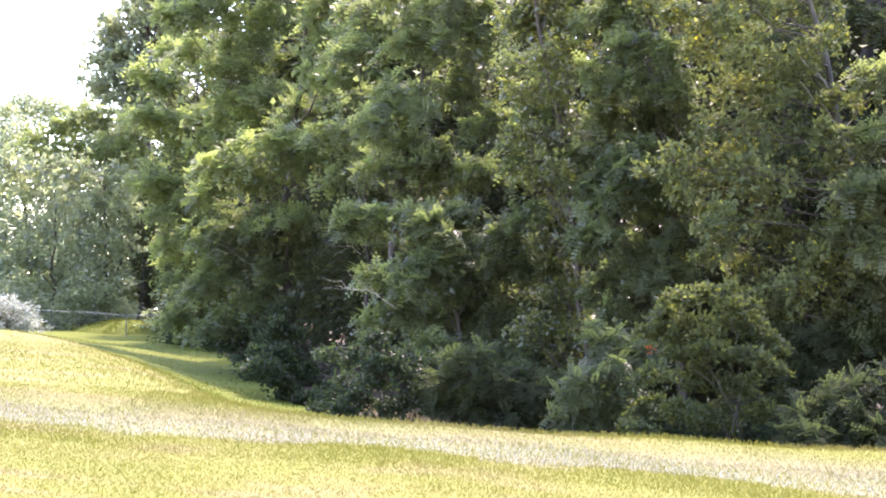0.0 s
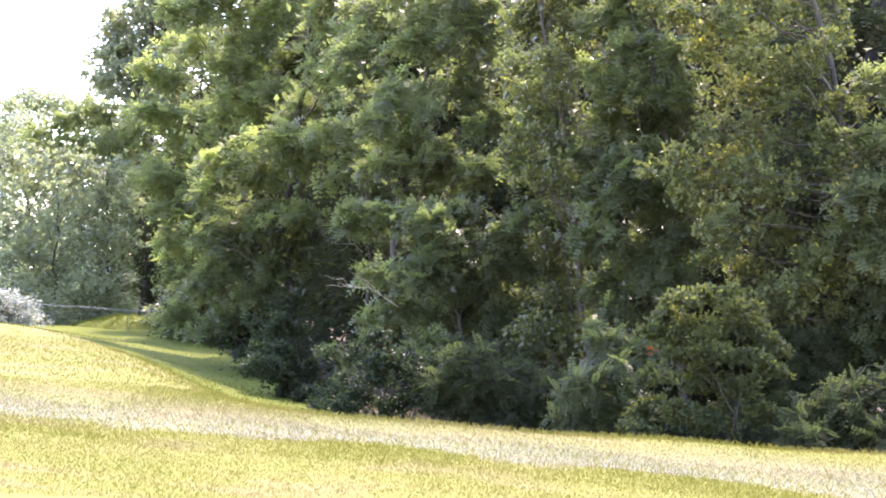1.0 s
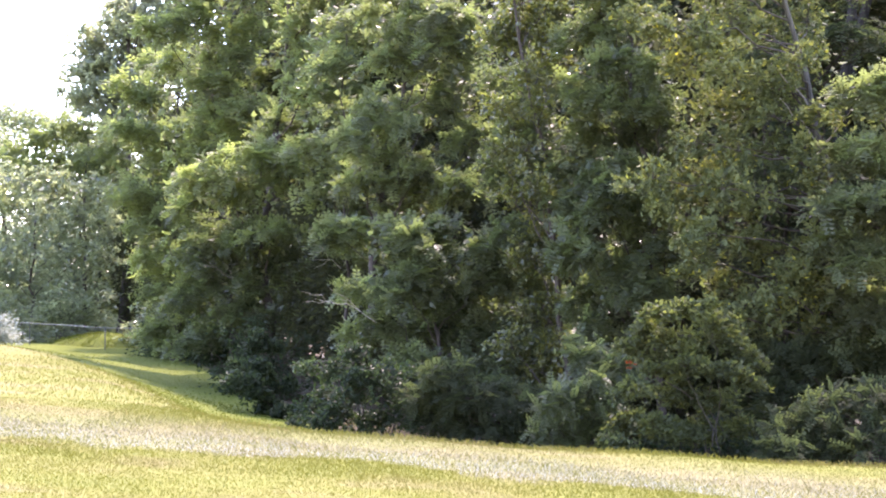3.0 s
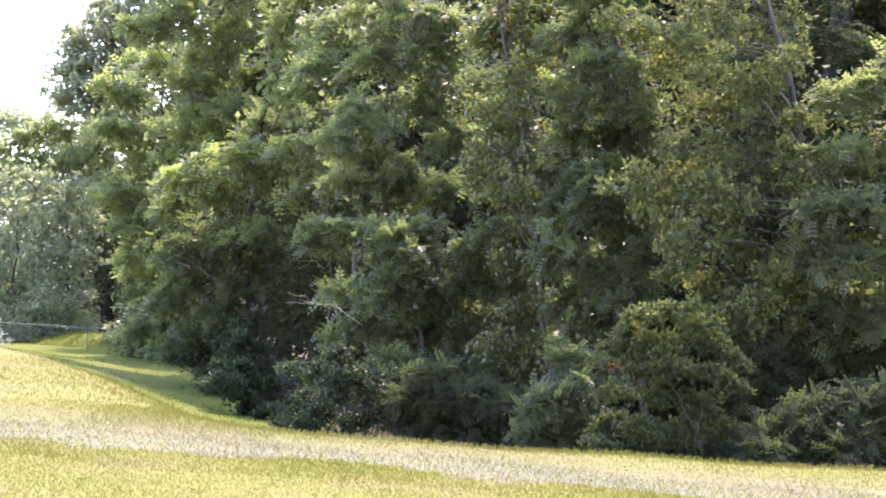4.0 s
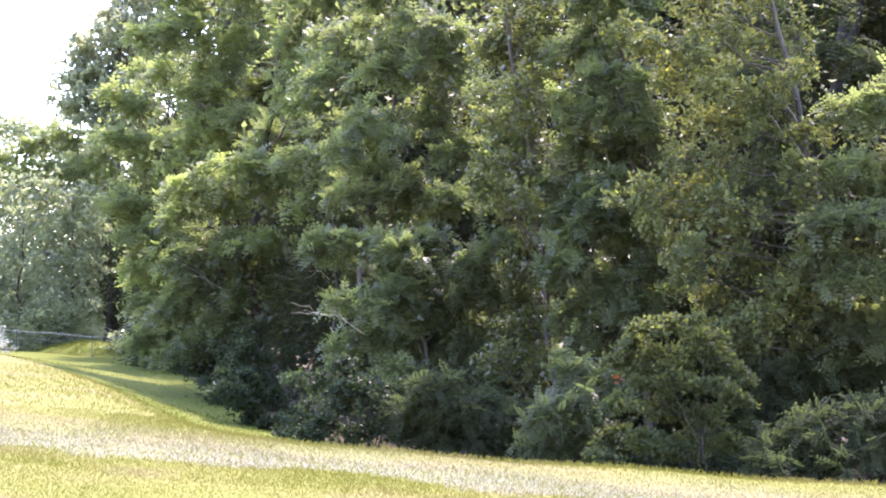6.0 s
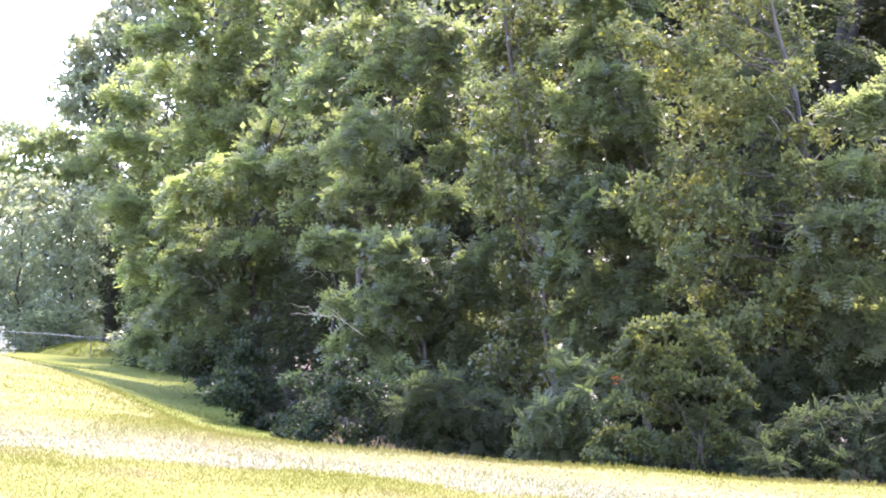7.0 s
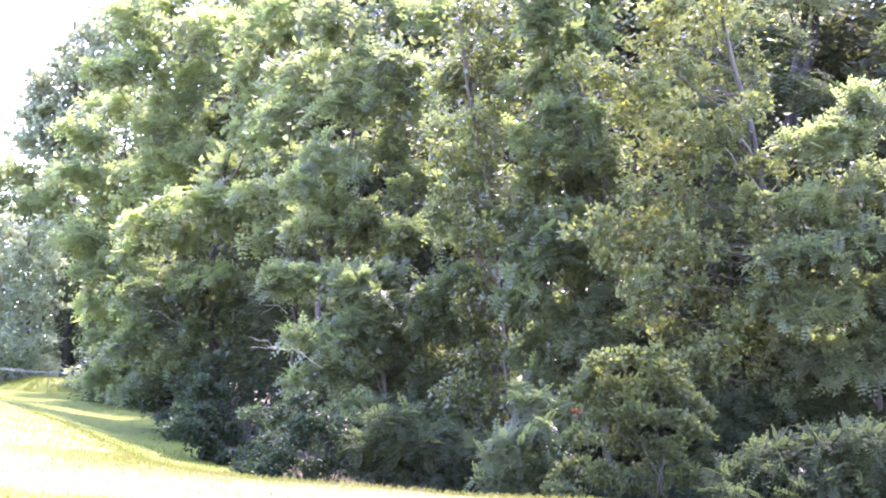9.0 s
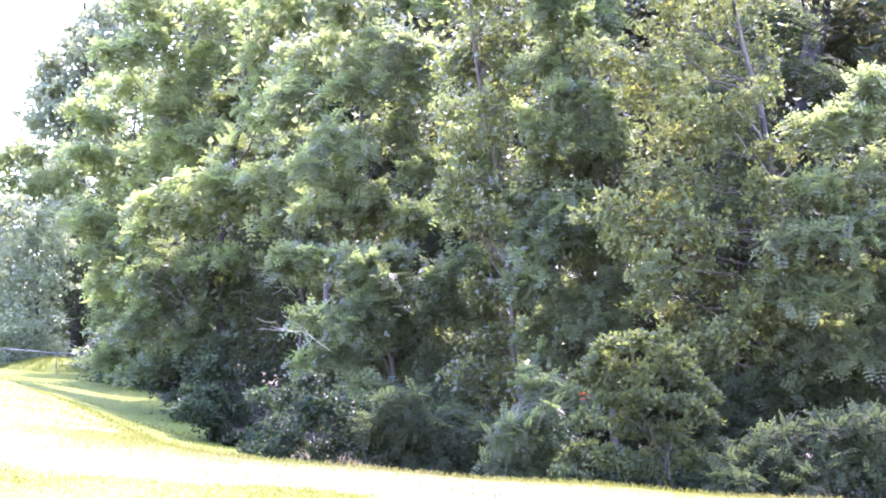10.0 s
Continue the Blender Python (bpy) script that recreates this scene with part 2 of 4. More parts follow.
def part(name, me, parent, label="", kind=""):
    ob = new(name, me)
    ob.parent = parent
    return tagged(ob, label, kind=kind)


def joined(pieces):
    """One vertex and face array out of several (verts, faces)."""
    vs, fs, n = [], [], 0
    for v, f in pieces:
        vs.append(v)
        fs.append(f + n)
        n += len(v)
    return np.concatenate(vs), np.concatenate(fs)


def tube(points, radii, sides=7):
    """A tapered tube along points, closed at its end by a small radius."""
    p = np.asarray(points, float)
    d = np.gradient(p, axis=0)
    d /= np.linalg.norm(d, axis=1)[:, None] + 1e-9
    ref = np.where(np.abs(d[:, 2:3]) > 0.9, np.array([[1.0, 0, 0]]), np.array([[0, 0, 1.0]]))
    a = np.cross(d, ref)
    a /= np.linalg.norm(a, axis=1)[:, None] + 1e-9
    b = np.cross(d, a)
    ang = np.linspace(0, 2 * np.pi, sides, endpoint=False)
    ring = a[:, None] * np.cos(ang)[None, :, None] + b[:, None] * np.sin(ang)[None, :, None]
    v = (p[:, None] + ring * np.asarray(radii)[:, None, None]).reshape(-1, 3)
    i = np.arange(len(p) - 1)[:, None] * sides
    j = np.arange(sides)[None]
    k = (j + 1) % sides
    f = np.stack([i + j, i + k, i + sides + k, i + sides + j], -1).reshape(-1, 4)
    return v, f


def bent(start, end, sag, steps=7, wander=0.06):
    """Points on a limb that leaves start, arches by sag and wanders a little on its way to end."""
    start, end = np.asarray(start, float), np.asarray(end, float)
    u = np.linspace(0, 1, steps)[:, None]
    p = start + (end - start) * u
    p[:, 2] += (sag * 4 * u * (1 - u))[:, 0]
    wob = rng.normal(0, wander * np.linalg.norm(end - start) / 2.5, (steps, 3)) * np.sin(np.pi * u)
    return p + wob


def leaflet(base, along, side, length, width, fold):
    """A pointed blade of four corners, folded along its rib. Arrays of n leaves."""
    up = np.cross(along, side)
    mid = base + along * (length * 0.45)[:, None]
    w = side * (width * 0.5)[:, None]
    lift = up * (fold * width)[:, None]
    tip = base + along * length[:, None] - up * (0.18 * length)[:, None]
    v = np.stack([base, mid + w + lift, tip, mid - w + lift], 1)
    return v.reshape(-1, 3)


def unit(v):
    return v / (np.linalg.norm(v, axis=-1, keepdims=True) + 1e-9)


def broad_leaves(pos, along, size):
    """One pointed leaf for each place; along: the way the tip points."""
    n = len(pos)
    along = unit(along)
    side = unit(np.cross(along, np.array([0, 0, 1.0]) + rng.normal(0, 0.55, (n, 3))))
    v = leaflet(pos, along, side, size, size * rng.uniform(0.5, 0.72, n), rng.uniform(0.05, 0.28, n))
    return v, np.arange(4 * n).reshape(-1, 4)


def feather_leaves(pos, along, size, pairs=6):
    """Compound leaves: a drooping rib with leaflets to both sides and one at the end."""
    n = len(pos)
    along = unit(along)
    side = unit(np.cross(along, np.array([0, 0, 1.0]) + rng.normal(0, 0.28, (n, 3))))
    up = np.cross(side, along)
    out = []
    for i in range(pairs):
        u = 0.18 + 0.78 * i / pairs
        at = pos + along * (size * u)[:, None] - up * (0.30 * size * u * u)[:, None]
        ln = size * (0.36 - 0.12 * abs(u - 0.45) * 2) * min(1.0, 3.8 / pairs)
        for s in (-1, 1):
            way = unit(side * s + along * 0.38 - up * 0.22 + rng.normal(0, 0.08, (n, 3)))
            out.append(leaflet(at, way, unit(np.cross(way, up)), ln, ln * 0.6, np.full(n, 0.06)))
    at = pos + along * (size * 0.95)[:, None] - up * (0.28 * size)[:, None]
    out.append(leaflet(at, unit(along - up * 0.5), side, size * 0.2, size * 0.085, np.full(n, 0.06)))
    v = np.concatenate([o.reshape(n, 4, 3) for o in out], 1).reshape(-1, 3)
    return v, np.arange(len(v)).reshape(-1, 4)


def spray_points(centres, outward, radius, count, flat, droop):
    """Places and ways for leaves in flat, drooping sprays round the centres."""
    n = len(centres)
    ang = rng.uniform(0, 2 * np.pi, (n, count))
    rad = np.sqrt(rng.uniform(0.02, 1, (n, count)))
    o = unit(outward * np.array([1, 1, 0.0]) + 1e-6)
    s = np.cross(o, np.array([0, 0, 1.0]))
    r = radius[:, None]
    x, y = rad * np.cos(ang) * 1.15, rad * np.sin(ang) * 0.85
    # uneven outline: lobes along the rim
    lobe = 1 + 0.28 * np.sin(ang * 3 + rng.uniform(0, 6, (n, 1))) + 0.15 * np.sin(ang * 7 + rng.uniform(0, 6, (n, 1)))
    x, y = x * lobe, y * lobe
    z = rng.normal(0, flat, (n, count)) - droop * rad ** 2
    tilt = rng.normal(0, 0.16, (n, 2))
    z = z + x * tilt[:, :1] + y * tilt[:, 1:]
    pos = centres[:, None] + r[..., None] * (o[:, None] * x[..., None] + s[:, None] * y[..., None]) + np.array([0, 0, 1.0]) * (r * z)[..., None]
    way = o[:, None] * x[..., None] + s[:, None] * y[..., None] + o[:, None] * 0.35
    way = unit(way) + rng.normal(0, 0.35, way.shape)
    way[..., 2] -= 0.35
    return pos.reshape(-1, 3), way.reshape(-1, 3)


# ---- the ground ----


def ground_z(x, y):
    """Lawn that falls gently to +X, rounds over a brow and dips to the foot of the wood."""
    x, y = np.asarray(x, float), np.asarray(y, float)
    lawn = -1.0 * np.tanh(x / 20.0)
    x = np.clip(x, -300, 300)
    brow = 18.1 + 2.75 * np.log1p(np.exp(np.clip(-x - 2.5, -30, 30))) - 1.4 * np.log1p(np.exp(np.clip(-x - 10.5, -30, 30)))
    deep = 0.9 + 0.6 / (1 + np.exp(-(x - 1.0)))
    past = np.clip(y - brow, 0, 200)
    ease = 5.0 + 4.5 / (1 + np.exp(np.clip((x + 6.0) * 0.9, -30, 30)))
    dip = deep * (1 - np.exp(-(past / ease) ** 1.7))
    roll = 0.03 * np.sin(x * 0.9 + 0.3 * y) * np.sin(y * 0.35) + 0.015 * np.sin(x * 2.3 + y * 1.1)
    far = 0.006 * np.clip(y - 75, 0, 400)
    return lawn - dip + roll + far


def graded(lo, hi, fine_lo, fine_hi, fine, grow=1.35):
    """Grid lines that are fine in the middle and widen outwards."""
    core = list(np.arange(fine_lo, fine_hi, fine))
    step, v = fine, core[-1]
    while v < hi:
        step *= grow
        v += step
        core.append(v)
    step, v = fine, core[0]
    while v > lo:
        step *= grow
        v -= step
        core.insert(0, v)
    return np.array(core)


gx, gy = graded(-900, 900, -26, 16, 0.45), graded(-300, 1500, 2, 75, 0.4)
GX, GY = np.meshgrid(gx, gy)
verts = np.stack([GX, GY, ground_z(GX, GY)], -1).reshape(-1, 3)
nx = len(gx)
ii, jj = np.meshgrid(np.arange(len(gy) - 1), np.arange(nx - 1), indexing="ij")
base = (ii * nx + jj).ravel()
ground = new("ground", quad_mesh("ground", verts, np.stack([base, base + 1, base + nx + 1, base + nx], -1), TURF, True))
tagged(ground, "sunlit mown lawn rolling down to a shady wood", "lawn", kind="structure")


def grass_blades(n, x0, x1, y0, y1, height, width, lean=0.95, skew=0.0):
    """Three-cornered blades scattered over a stretch of lawn."""
    x, y = rng.uniform(x0, x1, n), rng.uniform(y0, y1, n)
    y = y - skew * x
    z = ground_z(x, y) - 0.005
    h = height * rng.uniform(0.45, 1.25, n)
    a = rng.uniform(0, 2 * np.pi, n)
    side = np.stack([np.cos(a), np.sin(a), np.zeros(n)], -1) * (width * 0.5)
    b = rng.uniform(0, 2 * np.pi, n)
    k = rng.uniform(0.1, lean, n)
    root = np.stack([x, y, z], -1)
    mid = root + np.stack([np.cos(b) * k * h * 0.35, np.sin(b) * k * h * 0.35, h * 0.6], -1)
    tip = root + np.stack([np.cos(b) * k * h, np.sin(b) * k * h, h], -1)
    v = np.stack([root - side, root + side, tip, mid - side * 0.9], 1).reshape(-1, 3)
    return v, np.arange(4 * n).reshape(-1, 4)


blade_sets = [grass_blades(100000, -5.2, 4.8, 11.0, 16.0, 0.025, 0.005),
              grass_blades(85000, -7.5, 6.5, 16.0, 22.0, 0.028, 0.0065),
              grass_blades(26000, -13.5, 0.5, 22.0, 36.0, 0.045, 0.012),
              grass_blades(10000, -19.0, -4.0, 36.0, 62.0, 0.05, 0.012),
              grass_blades(9000, -4.0, 6.8, 18.0, 21.5, 0.07, 0.0045, 0.8),
              grass_blades(9000, -6.5, 6.0, 15.0, 17.0, 0.05, 0.006, 0.8, 0.3),
              grass_blades(9000, -6.5, 6.0, 13.7, 15.2, 0.045, 0.0055, 0.8, 0.3)]
gv, gf = joined(blade_sets)
tagged(new("grass", quad_mesh("grass", gv, gf, BLADE)), "short mown grass, lime green with dry straw patches", "grass", kind="stuff")

# ---- trees and shrubs ----


def thing(name, x, y, label, category, group="", sink=0.05):
    """An Empty on the ground at (x, y); the random numbers start anew from its place."""
    global rng
    rng = np.random.default_rng(int(abs(x) * 1000 + abs(y) * 7919))
    ob = new(name)
    ob.location = (x, y, float(ground_z(x, y)) - sink)
    return tagged(ob, label, category, group)


def tree(name, x, y, height, low, radius, material, label, sprays=110, leaves=42, size=0.26, spray=0.75,
         trunk=0.14, lean=(0.0, 0.0), bark=None, limbs=7, feather=True, group="trees of the wood edge", flat=0.13, droop=0.34, inner=0.62, pairs=3, fill=2600, fill_size=0.2, open_side=0.65, fill_reach=0.58, shift=(0.0, 0.0), follow=1.0, wander=0.045):
    """A tapered, leaning trunk with limbs, and a crown of sprays between low and height, widest below its middle."""
    bark = bark or BARK
    top = thing(name, x, y, label, "tree", group)
    peak = np.array([lean[0], lean[1], height])
    stem = bent((0, 0, -0.1), peak * 0.94, 0.0, 10, wander)
    u = np.linspace(0, 1, 10)
    part("trunk", quad_mesh("trunk", *tube(stem, trunk * (1 - 0.86 * u) * (1 + 0.5 * np.exp(-u * 18)), 9), bark, True), top)
    # boughs spread over the crown; each carries a plume of sprays with gaps between the plumes
    nb = max(9, sprays // (13 if follow == 1.0 else 7))
    if feather:
        # many small domed plumes, lit on top and dark underneath
        sprays, leaves, spray, size, droop = int(sprays * 1.6), int(leaves * 0.6), spray * 0.72, size * 0.92, 0.62
    bv = (np.arange(nb) + rng.uniform(0, 1, nb)) / nb
    bz = low + (height - low) * bv
    profile = np.sin(np.pi * np.clip(0.16 + 0.84 * bv, 0, 1)) ** 0.62
    # trees of a wood edge carry more leaves on the open side
    ba = np.where(rng.uniform(0, 1, nb) < open_side, radians(-108) + rng.uniform(-1.5, 1.5, nb), rng.uniform(0, 2 * np.pi, nb))
    br = radius * profile * rng.uniform(0.68, 1.22, nb)
    n = sprays
    which = rng.integers(0, nb, n)
    t = rng.uniform(0, 1, n) ** 0.7
    along = inner * 0.8 + (1.05 - inner * 0.8) * t
    ang = ba[which] + rng.normal(0, 0.26, n) / (0.4 + along)
    rr = br[which] * along
    z = bz[which] - 0.22 * br[which] * t ** 2 + rng.normal(0, 0.2, n) * spray + 0.1
    axis = peak[None] * (z / height)[:, None] * follow
    out = np.stack([np.cos(ang), np.sin(ang), np.zeros(n)], -1)
    centres = axis * np.array([1, 1, 0]) + out * rr[:, None]
    centres[:, :2] += np.array(shift)
    centres[:, 2] = z
    pos, way = spray_points(centres, out, spray * rng.uniform(0.65, 1.25, n), leaves, flat, droop)
    sizes = size * rng.uniform(0.7, 1.25, len(pos))
    lv, lf = feather_leaves(pos, way, sizes, pairs) if feather else broad_leaves(pos, way, sizes)
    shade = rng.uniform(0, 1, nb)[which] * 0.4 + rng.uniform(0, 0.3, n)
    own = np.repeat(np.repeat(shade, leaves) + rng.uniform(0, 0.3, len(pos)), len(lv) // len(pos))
    # leaves inside the crown, tinted dark so the inner shade is in their colour
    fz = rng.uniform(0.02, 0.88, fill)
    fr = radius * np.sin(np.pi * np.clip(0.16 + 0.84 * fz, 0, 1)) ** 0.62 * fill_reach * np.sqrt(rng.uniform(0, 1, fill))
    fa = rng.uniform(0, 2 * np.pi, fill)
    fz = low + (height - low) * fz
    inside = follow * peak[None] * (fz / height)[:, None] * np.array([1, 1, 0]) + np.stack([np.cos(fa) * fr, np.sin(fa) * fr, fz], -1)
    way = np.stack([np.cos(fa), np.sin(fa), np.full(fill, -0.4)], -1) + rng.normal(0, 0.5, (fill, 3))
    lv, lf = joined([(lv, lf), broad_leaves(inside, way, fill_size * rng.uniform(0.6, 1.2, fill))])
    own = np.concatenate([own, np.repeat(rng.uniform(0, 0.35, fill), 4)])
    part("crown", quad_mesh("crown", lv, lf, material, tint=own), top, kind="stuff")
    order = np.argsort(z)
    picks = order[np.linspace(0, n - 1, limbs).astype(int)]
    for i in picks:
        u0 = max(0.12, (z[i] - 0.7 * rr[i]) / height)
        start = stem[0] + (stem[-1] - stem[0]) * min(u0, 0.92)
        pts = bent(start, centres[i], 0.12 * rr[i])
        r0 = trunk * (1 - 0.86 * min(u0, 0.92)) * 0.42
        part("limb", quad_mesh("limb", *tube(pts, np.linspace(r0, 0.008, 7), 6), bark, True), top)
    tw = []
    for i in range(n):
        u0 = np.clip((z[i] - 0.45 * rr[i]) / height, 0.1, 0.93)
        start = stem[0] + (stem[-1] - stem[0]) * u0
        pts = bent(start + (centres[i] - start) * (0.35 if follow == 1.0 else 0.82), centres[i] + out[i] * spray * 0.4, 0.06, 4)
        tw.append(tube(pts, np.linspace(0.010, 0.003, 4), 3))
    part("branchwork", quad_mesh("branchwork", *joined(tw), BARK), top, kind="stuff")
    return top


def shrub(name, x, y, height, rx, ry, material, label, sprays=60, leaves=60, size=0.08, spray=0.42, feather=False,
          group="shrubs at the foot of the wood", stems=7, flat=0.28, droop=0.3, pairs=5, skirt=0.45):
    """Several stems from one root under a dome of leaf sprays that reaches to the ground."""
    top = thing(name, x, y, label, "shrub", group)
    # lobes of uneven height on arching stems, each with its own cluster of sprays
    n = sprays
    nl = max(7, n // 7)
    la = rng.uniform(0, 2 * np.pi, nl)
    lr = np.sqrt(rng.uniform(0, 1, nl))
    lh = height * (0.96 - 0.5 * lr ** 2) * rng.uniform(0.62, 1.08, nl)
    lh = np.where(rng.uniform(0, 1, nl) < skirt, lh * rng.uniform(0.3, 0.7, nl), lh)
    lobe = np.stack([np.cos(la) * rx * lr, np.sin(la) * ry * lr, lh], -1)
    pick = rng.integers(0, nl, n)
    spread = np.array([rx * 0.26, ry * 0.26, height * 0.13])
    centres = lobe[pick] + rng.normal(0, 1, (n, 3)) * spread
    centres[:, 2] = np.clip(centres[:, 2] - 0.25 * height * rng.uniform(0, 1, n) ** 2, 0.08, None)
    out = unit(centres * np.array([1, 1, 0]) + rng.normal(0, 0.1, (n, 3)) * np.array([1, 1, 0]))
    pos, way = spray_points(centres, out, spray * rng.uniform(0.6, 1.25, n), leaves, flat, droop)
    ok = pos[:, 2] > 0.02
    own = (np.repeat(rng.uniform(0, 1, n), leaves) * 0.55 + rng.uniform(0, 0.45, len(pos)))[ok]
    pos, way = pos[ok], way[ok]
    sizes = size * rng.uniform(0.65, 1.3, len(pos))
    lv, lf = feather_leaves(pos, way, sizes, pairs) if feather else broad_leaves(pos, way, sizes)
    part("crown", quad_mesh("crown", lv, lf, material, tint=np.repeat(own, len(lv) // len(pos))), top, kind="stuff")
    for i in rng.choice(n, stems, replace=False):
        pts = bent(rng.normal(0, 0.07, 3) * np.array([1, 1, 0]), centres[i], 0.1 * height)
        part("stem", quad_mesh("stem", *tube(pts, np.linspace(0.028, 0.006, 7), 5), BARK, True), top)
    tw = [tube(bent(centres[i] * np.array([0.45, 0.45, 0.6]), centres[i] + out[i] * spray * 0.3, 0.04, 4), np.linspace(0.008, 0.003, 4), 3) for i in range(n)]
    part("branchwork", quad_mesh("branchwork", *joined(tw), BARK), top, kind="stuff")
    return top


def rosettes(plumes, tips, fronds, size, depth_flat=0.85, high=0.68):
    """Twig tips spread over domed plumes, each with a rosette of leaf stalks; rows of x, y, z, radius."""
    row = np.asarray(plumes, float)
    # lesser plumes beside the large ones break up their outline
    aside = unit(rng.normal(0, 1, (len(row), 3))) * row[:, 3:4] * np.array([1.25, 0.9, 0.8])
    row = np.concatenate([row, np.concatenate([row[:, :3] + aside, row[:, 3:4] * rng.uniform(0.4, 0.75, (len(row), 1))], 1)])
    row[:, 2] = np.maximum(row[:, 2], 0.15)
    n = len(row)
    k = np.maximum(5, (tips * (row[:, 3] / row[:n // 2, 3].mean()) ** 1.5)).astype(int)
    which = np.repeat(np.arange(n), k)
    m = len(which)
    # smaller clumps over the top and rim of each dome
    lobes = 5
    sub = unit(rng.normal(0, 1, (n, lobes, 3)) + np.array([0, -0.35, 0.3]))
    sub[..., 2] = np.abs(sub[..., 2]) * 1.05 - 0.18
    d = sub[which, rng.integers(0, lobes, m)] * rng.uniform(0.5, 1.0, (m, 1)) + rng.normal(0, 0.24, (m, 3))
    r = row[which, 3]
    tip = row[which, :3] + d * r[:, None] * np.array([1.15, depth_flat, high])
    tip[:, 2] -= 0.2 * r * (d[:, 0] ** 2 + d[:, 1] ** 2)
    d = unit(d)
    axis = unit(d * np.array([0.9, 0.9, 0.6]) + np.array([0, 0, 0.45]) + rng.normal(0, 0.25, (m, 3)))
    side = unit(np.cross(axis, np.array([0.3, 0.2, 1.0]) + rng.normal(0, 0.2, (m, 3))))
    other = np.cross(axis, side)
    a = rng.uniform(0, 2 * np.pi, (m, fronds))
    c = rng.uniform(-0.1, 0.85, (m, fronds))
    s = np.sqrt(1 - c ** 2)
    way = axis[:, None] * c[..., None] + (side[:, None] * np.cos(a)[..., None] + other[:, None] * np.sin(a)[..., None]) * s[..., None]
    way[..., 2] -= 0.12
    pos = tip[:, None] - axis[:, None] * (rng.uniform(0, 0.35, (m, fronds)) * size)[..., None] + rng.normal(0, 0.03, (m, fronds, 3))
    shade = rng.uniform(0, 0.35, n)[which] + rng.uniform(0, 0.3, m)
    return pos.reshape(-1, 3), way.reshape(-1, 3), np.repeat(shade, fronds), tip, row[which]


def plumed(name, x, y, plumes, material, label, category="tree", group="trees of the wood edge", feather=True, tips=18, fronds=8, size=0.3, pairs=4, yellow=0.0,
           trunk=0.09, height=None, lean=(0.0, 0.0), bark=None, wander=0.03, behind=0.65, high=0.68, high_fork=0.55, stems=1):
    """A tree or bush whose boughs each end in a domed plume of leaves, with leaves behind them tinted dark for shade.
    """
    bark = bark or BARK
    top = thing(name, x, y, label, category, group)
    row = np.asarray(plumes, float)
    height = height or float(row[:, 2].max()) * 1.02
    peak = np.array([lean[0], lean[1], height])
    u = np.linspace(0, 1, 12)
    stalks = []
    for i in range(stems):
        off = rng.normal(0, 0.08, 3) * np.array([1, 1, 0]) if stems > 1 else np.zeros(3)
        aim = peak if stems == 1 else row[rng.integers(0, len(row)), :3]
        stalk = bent(off + np.array([0, 0, -0.1]), aim * 0.97, 0.0, 12, wander)
        stalks.append(stalk)
        part("trunk" if stems == 1 else "stem", quad_mesh("trunk", *tube(stalk, trunk * (1 - 0.84 * u) * (1 + 0.5 * np.exp(-u * 18)), 9), bark, True), top)
    pos, way, shade, tip, which = rosettes(row, tips, fronds, size, high=high)
    sizes = size * rng.uniform(0.65, 1.2, len(pos))
    lv, lf = feather_leaves(pos, way, sizes, pairs) if feather else broad_leaves(pos, way, sizes)
    per = len(lv) // len(pos)
    own = (shade + rng.uniform(0, 0.35, len(pos))) * (0.62 if yellow else 1.0)
    own = np.repeat(np.where(rng.uniform(0, 1, len(pos)) < yellow, 1.7, own), per)
    sets, tints = [(lv, lf)], [own]
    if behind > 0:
        # the inside of the crown, one layer further back, its shade put into a dark tint
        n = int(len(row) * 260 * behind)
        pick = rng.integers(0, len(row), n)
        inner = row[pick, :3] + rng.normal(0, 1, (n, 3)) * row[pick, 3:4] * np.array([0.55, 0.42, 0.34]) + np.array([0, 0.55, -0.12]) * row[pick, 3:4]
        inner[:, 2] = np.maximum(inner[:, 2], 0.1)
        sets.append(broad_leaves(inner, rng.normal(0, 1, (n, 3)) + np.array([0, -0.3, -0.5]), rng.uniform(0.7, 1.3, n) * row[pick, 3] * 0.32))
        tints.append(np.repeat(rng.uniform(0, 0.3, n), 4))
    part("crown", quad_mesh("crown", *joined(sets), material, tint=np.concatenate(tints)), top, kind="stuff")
    if stems == 1:
        for x1, y1, z1, r1 in row:
            u0 = float(np.clip((z1 - high_fork * math.hypot(x1, y1) - 0.5) / height, 0.08, 0.95))
            start = np.array([np.interp(u0, u, stalks[0][:, a]) for a in range(3)])
            pts = bent(start, (x1, y1 + 0.25 * r1, z1), 0.08 * r1, 7, 0.08)
            part("limb", quad_mesh("limb", *tube(pts, np.linspace(trunk * (1 - 0.8 * u0) * 0.36, 0.007, 7), 6), BARK, True), top)
    tw = [tube(bent(w[:3] + np.array([0, 0.2, -0.1]) * w[3], t, 0.03, 4), np.linspace(0.007, 0.002, 4), 3) for t, w in zip(tip[::3], which[::3])]
    part("branchwork", quad_mesh("branchwork", *joined(tw), bark), top, kind="stuff")
    return top


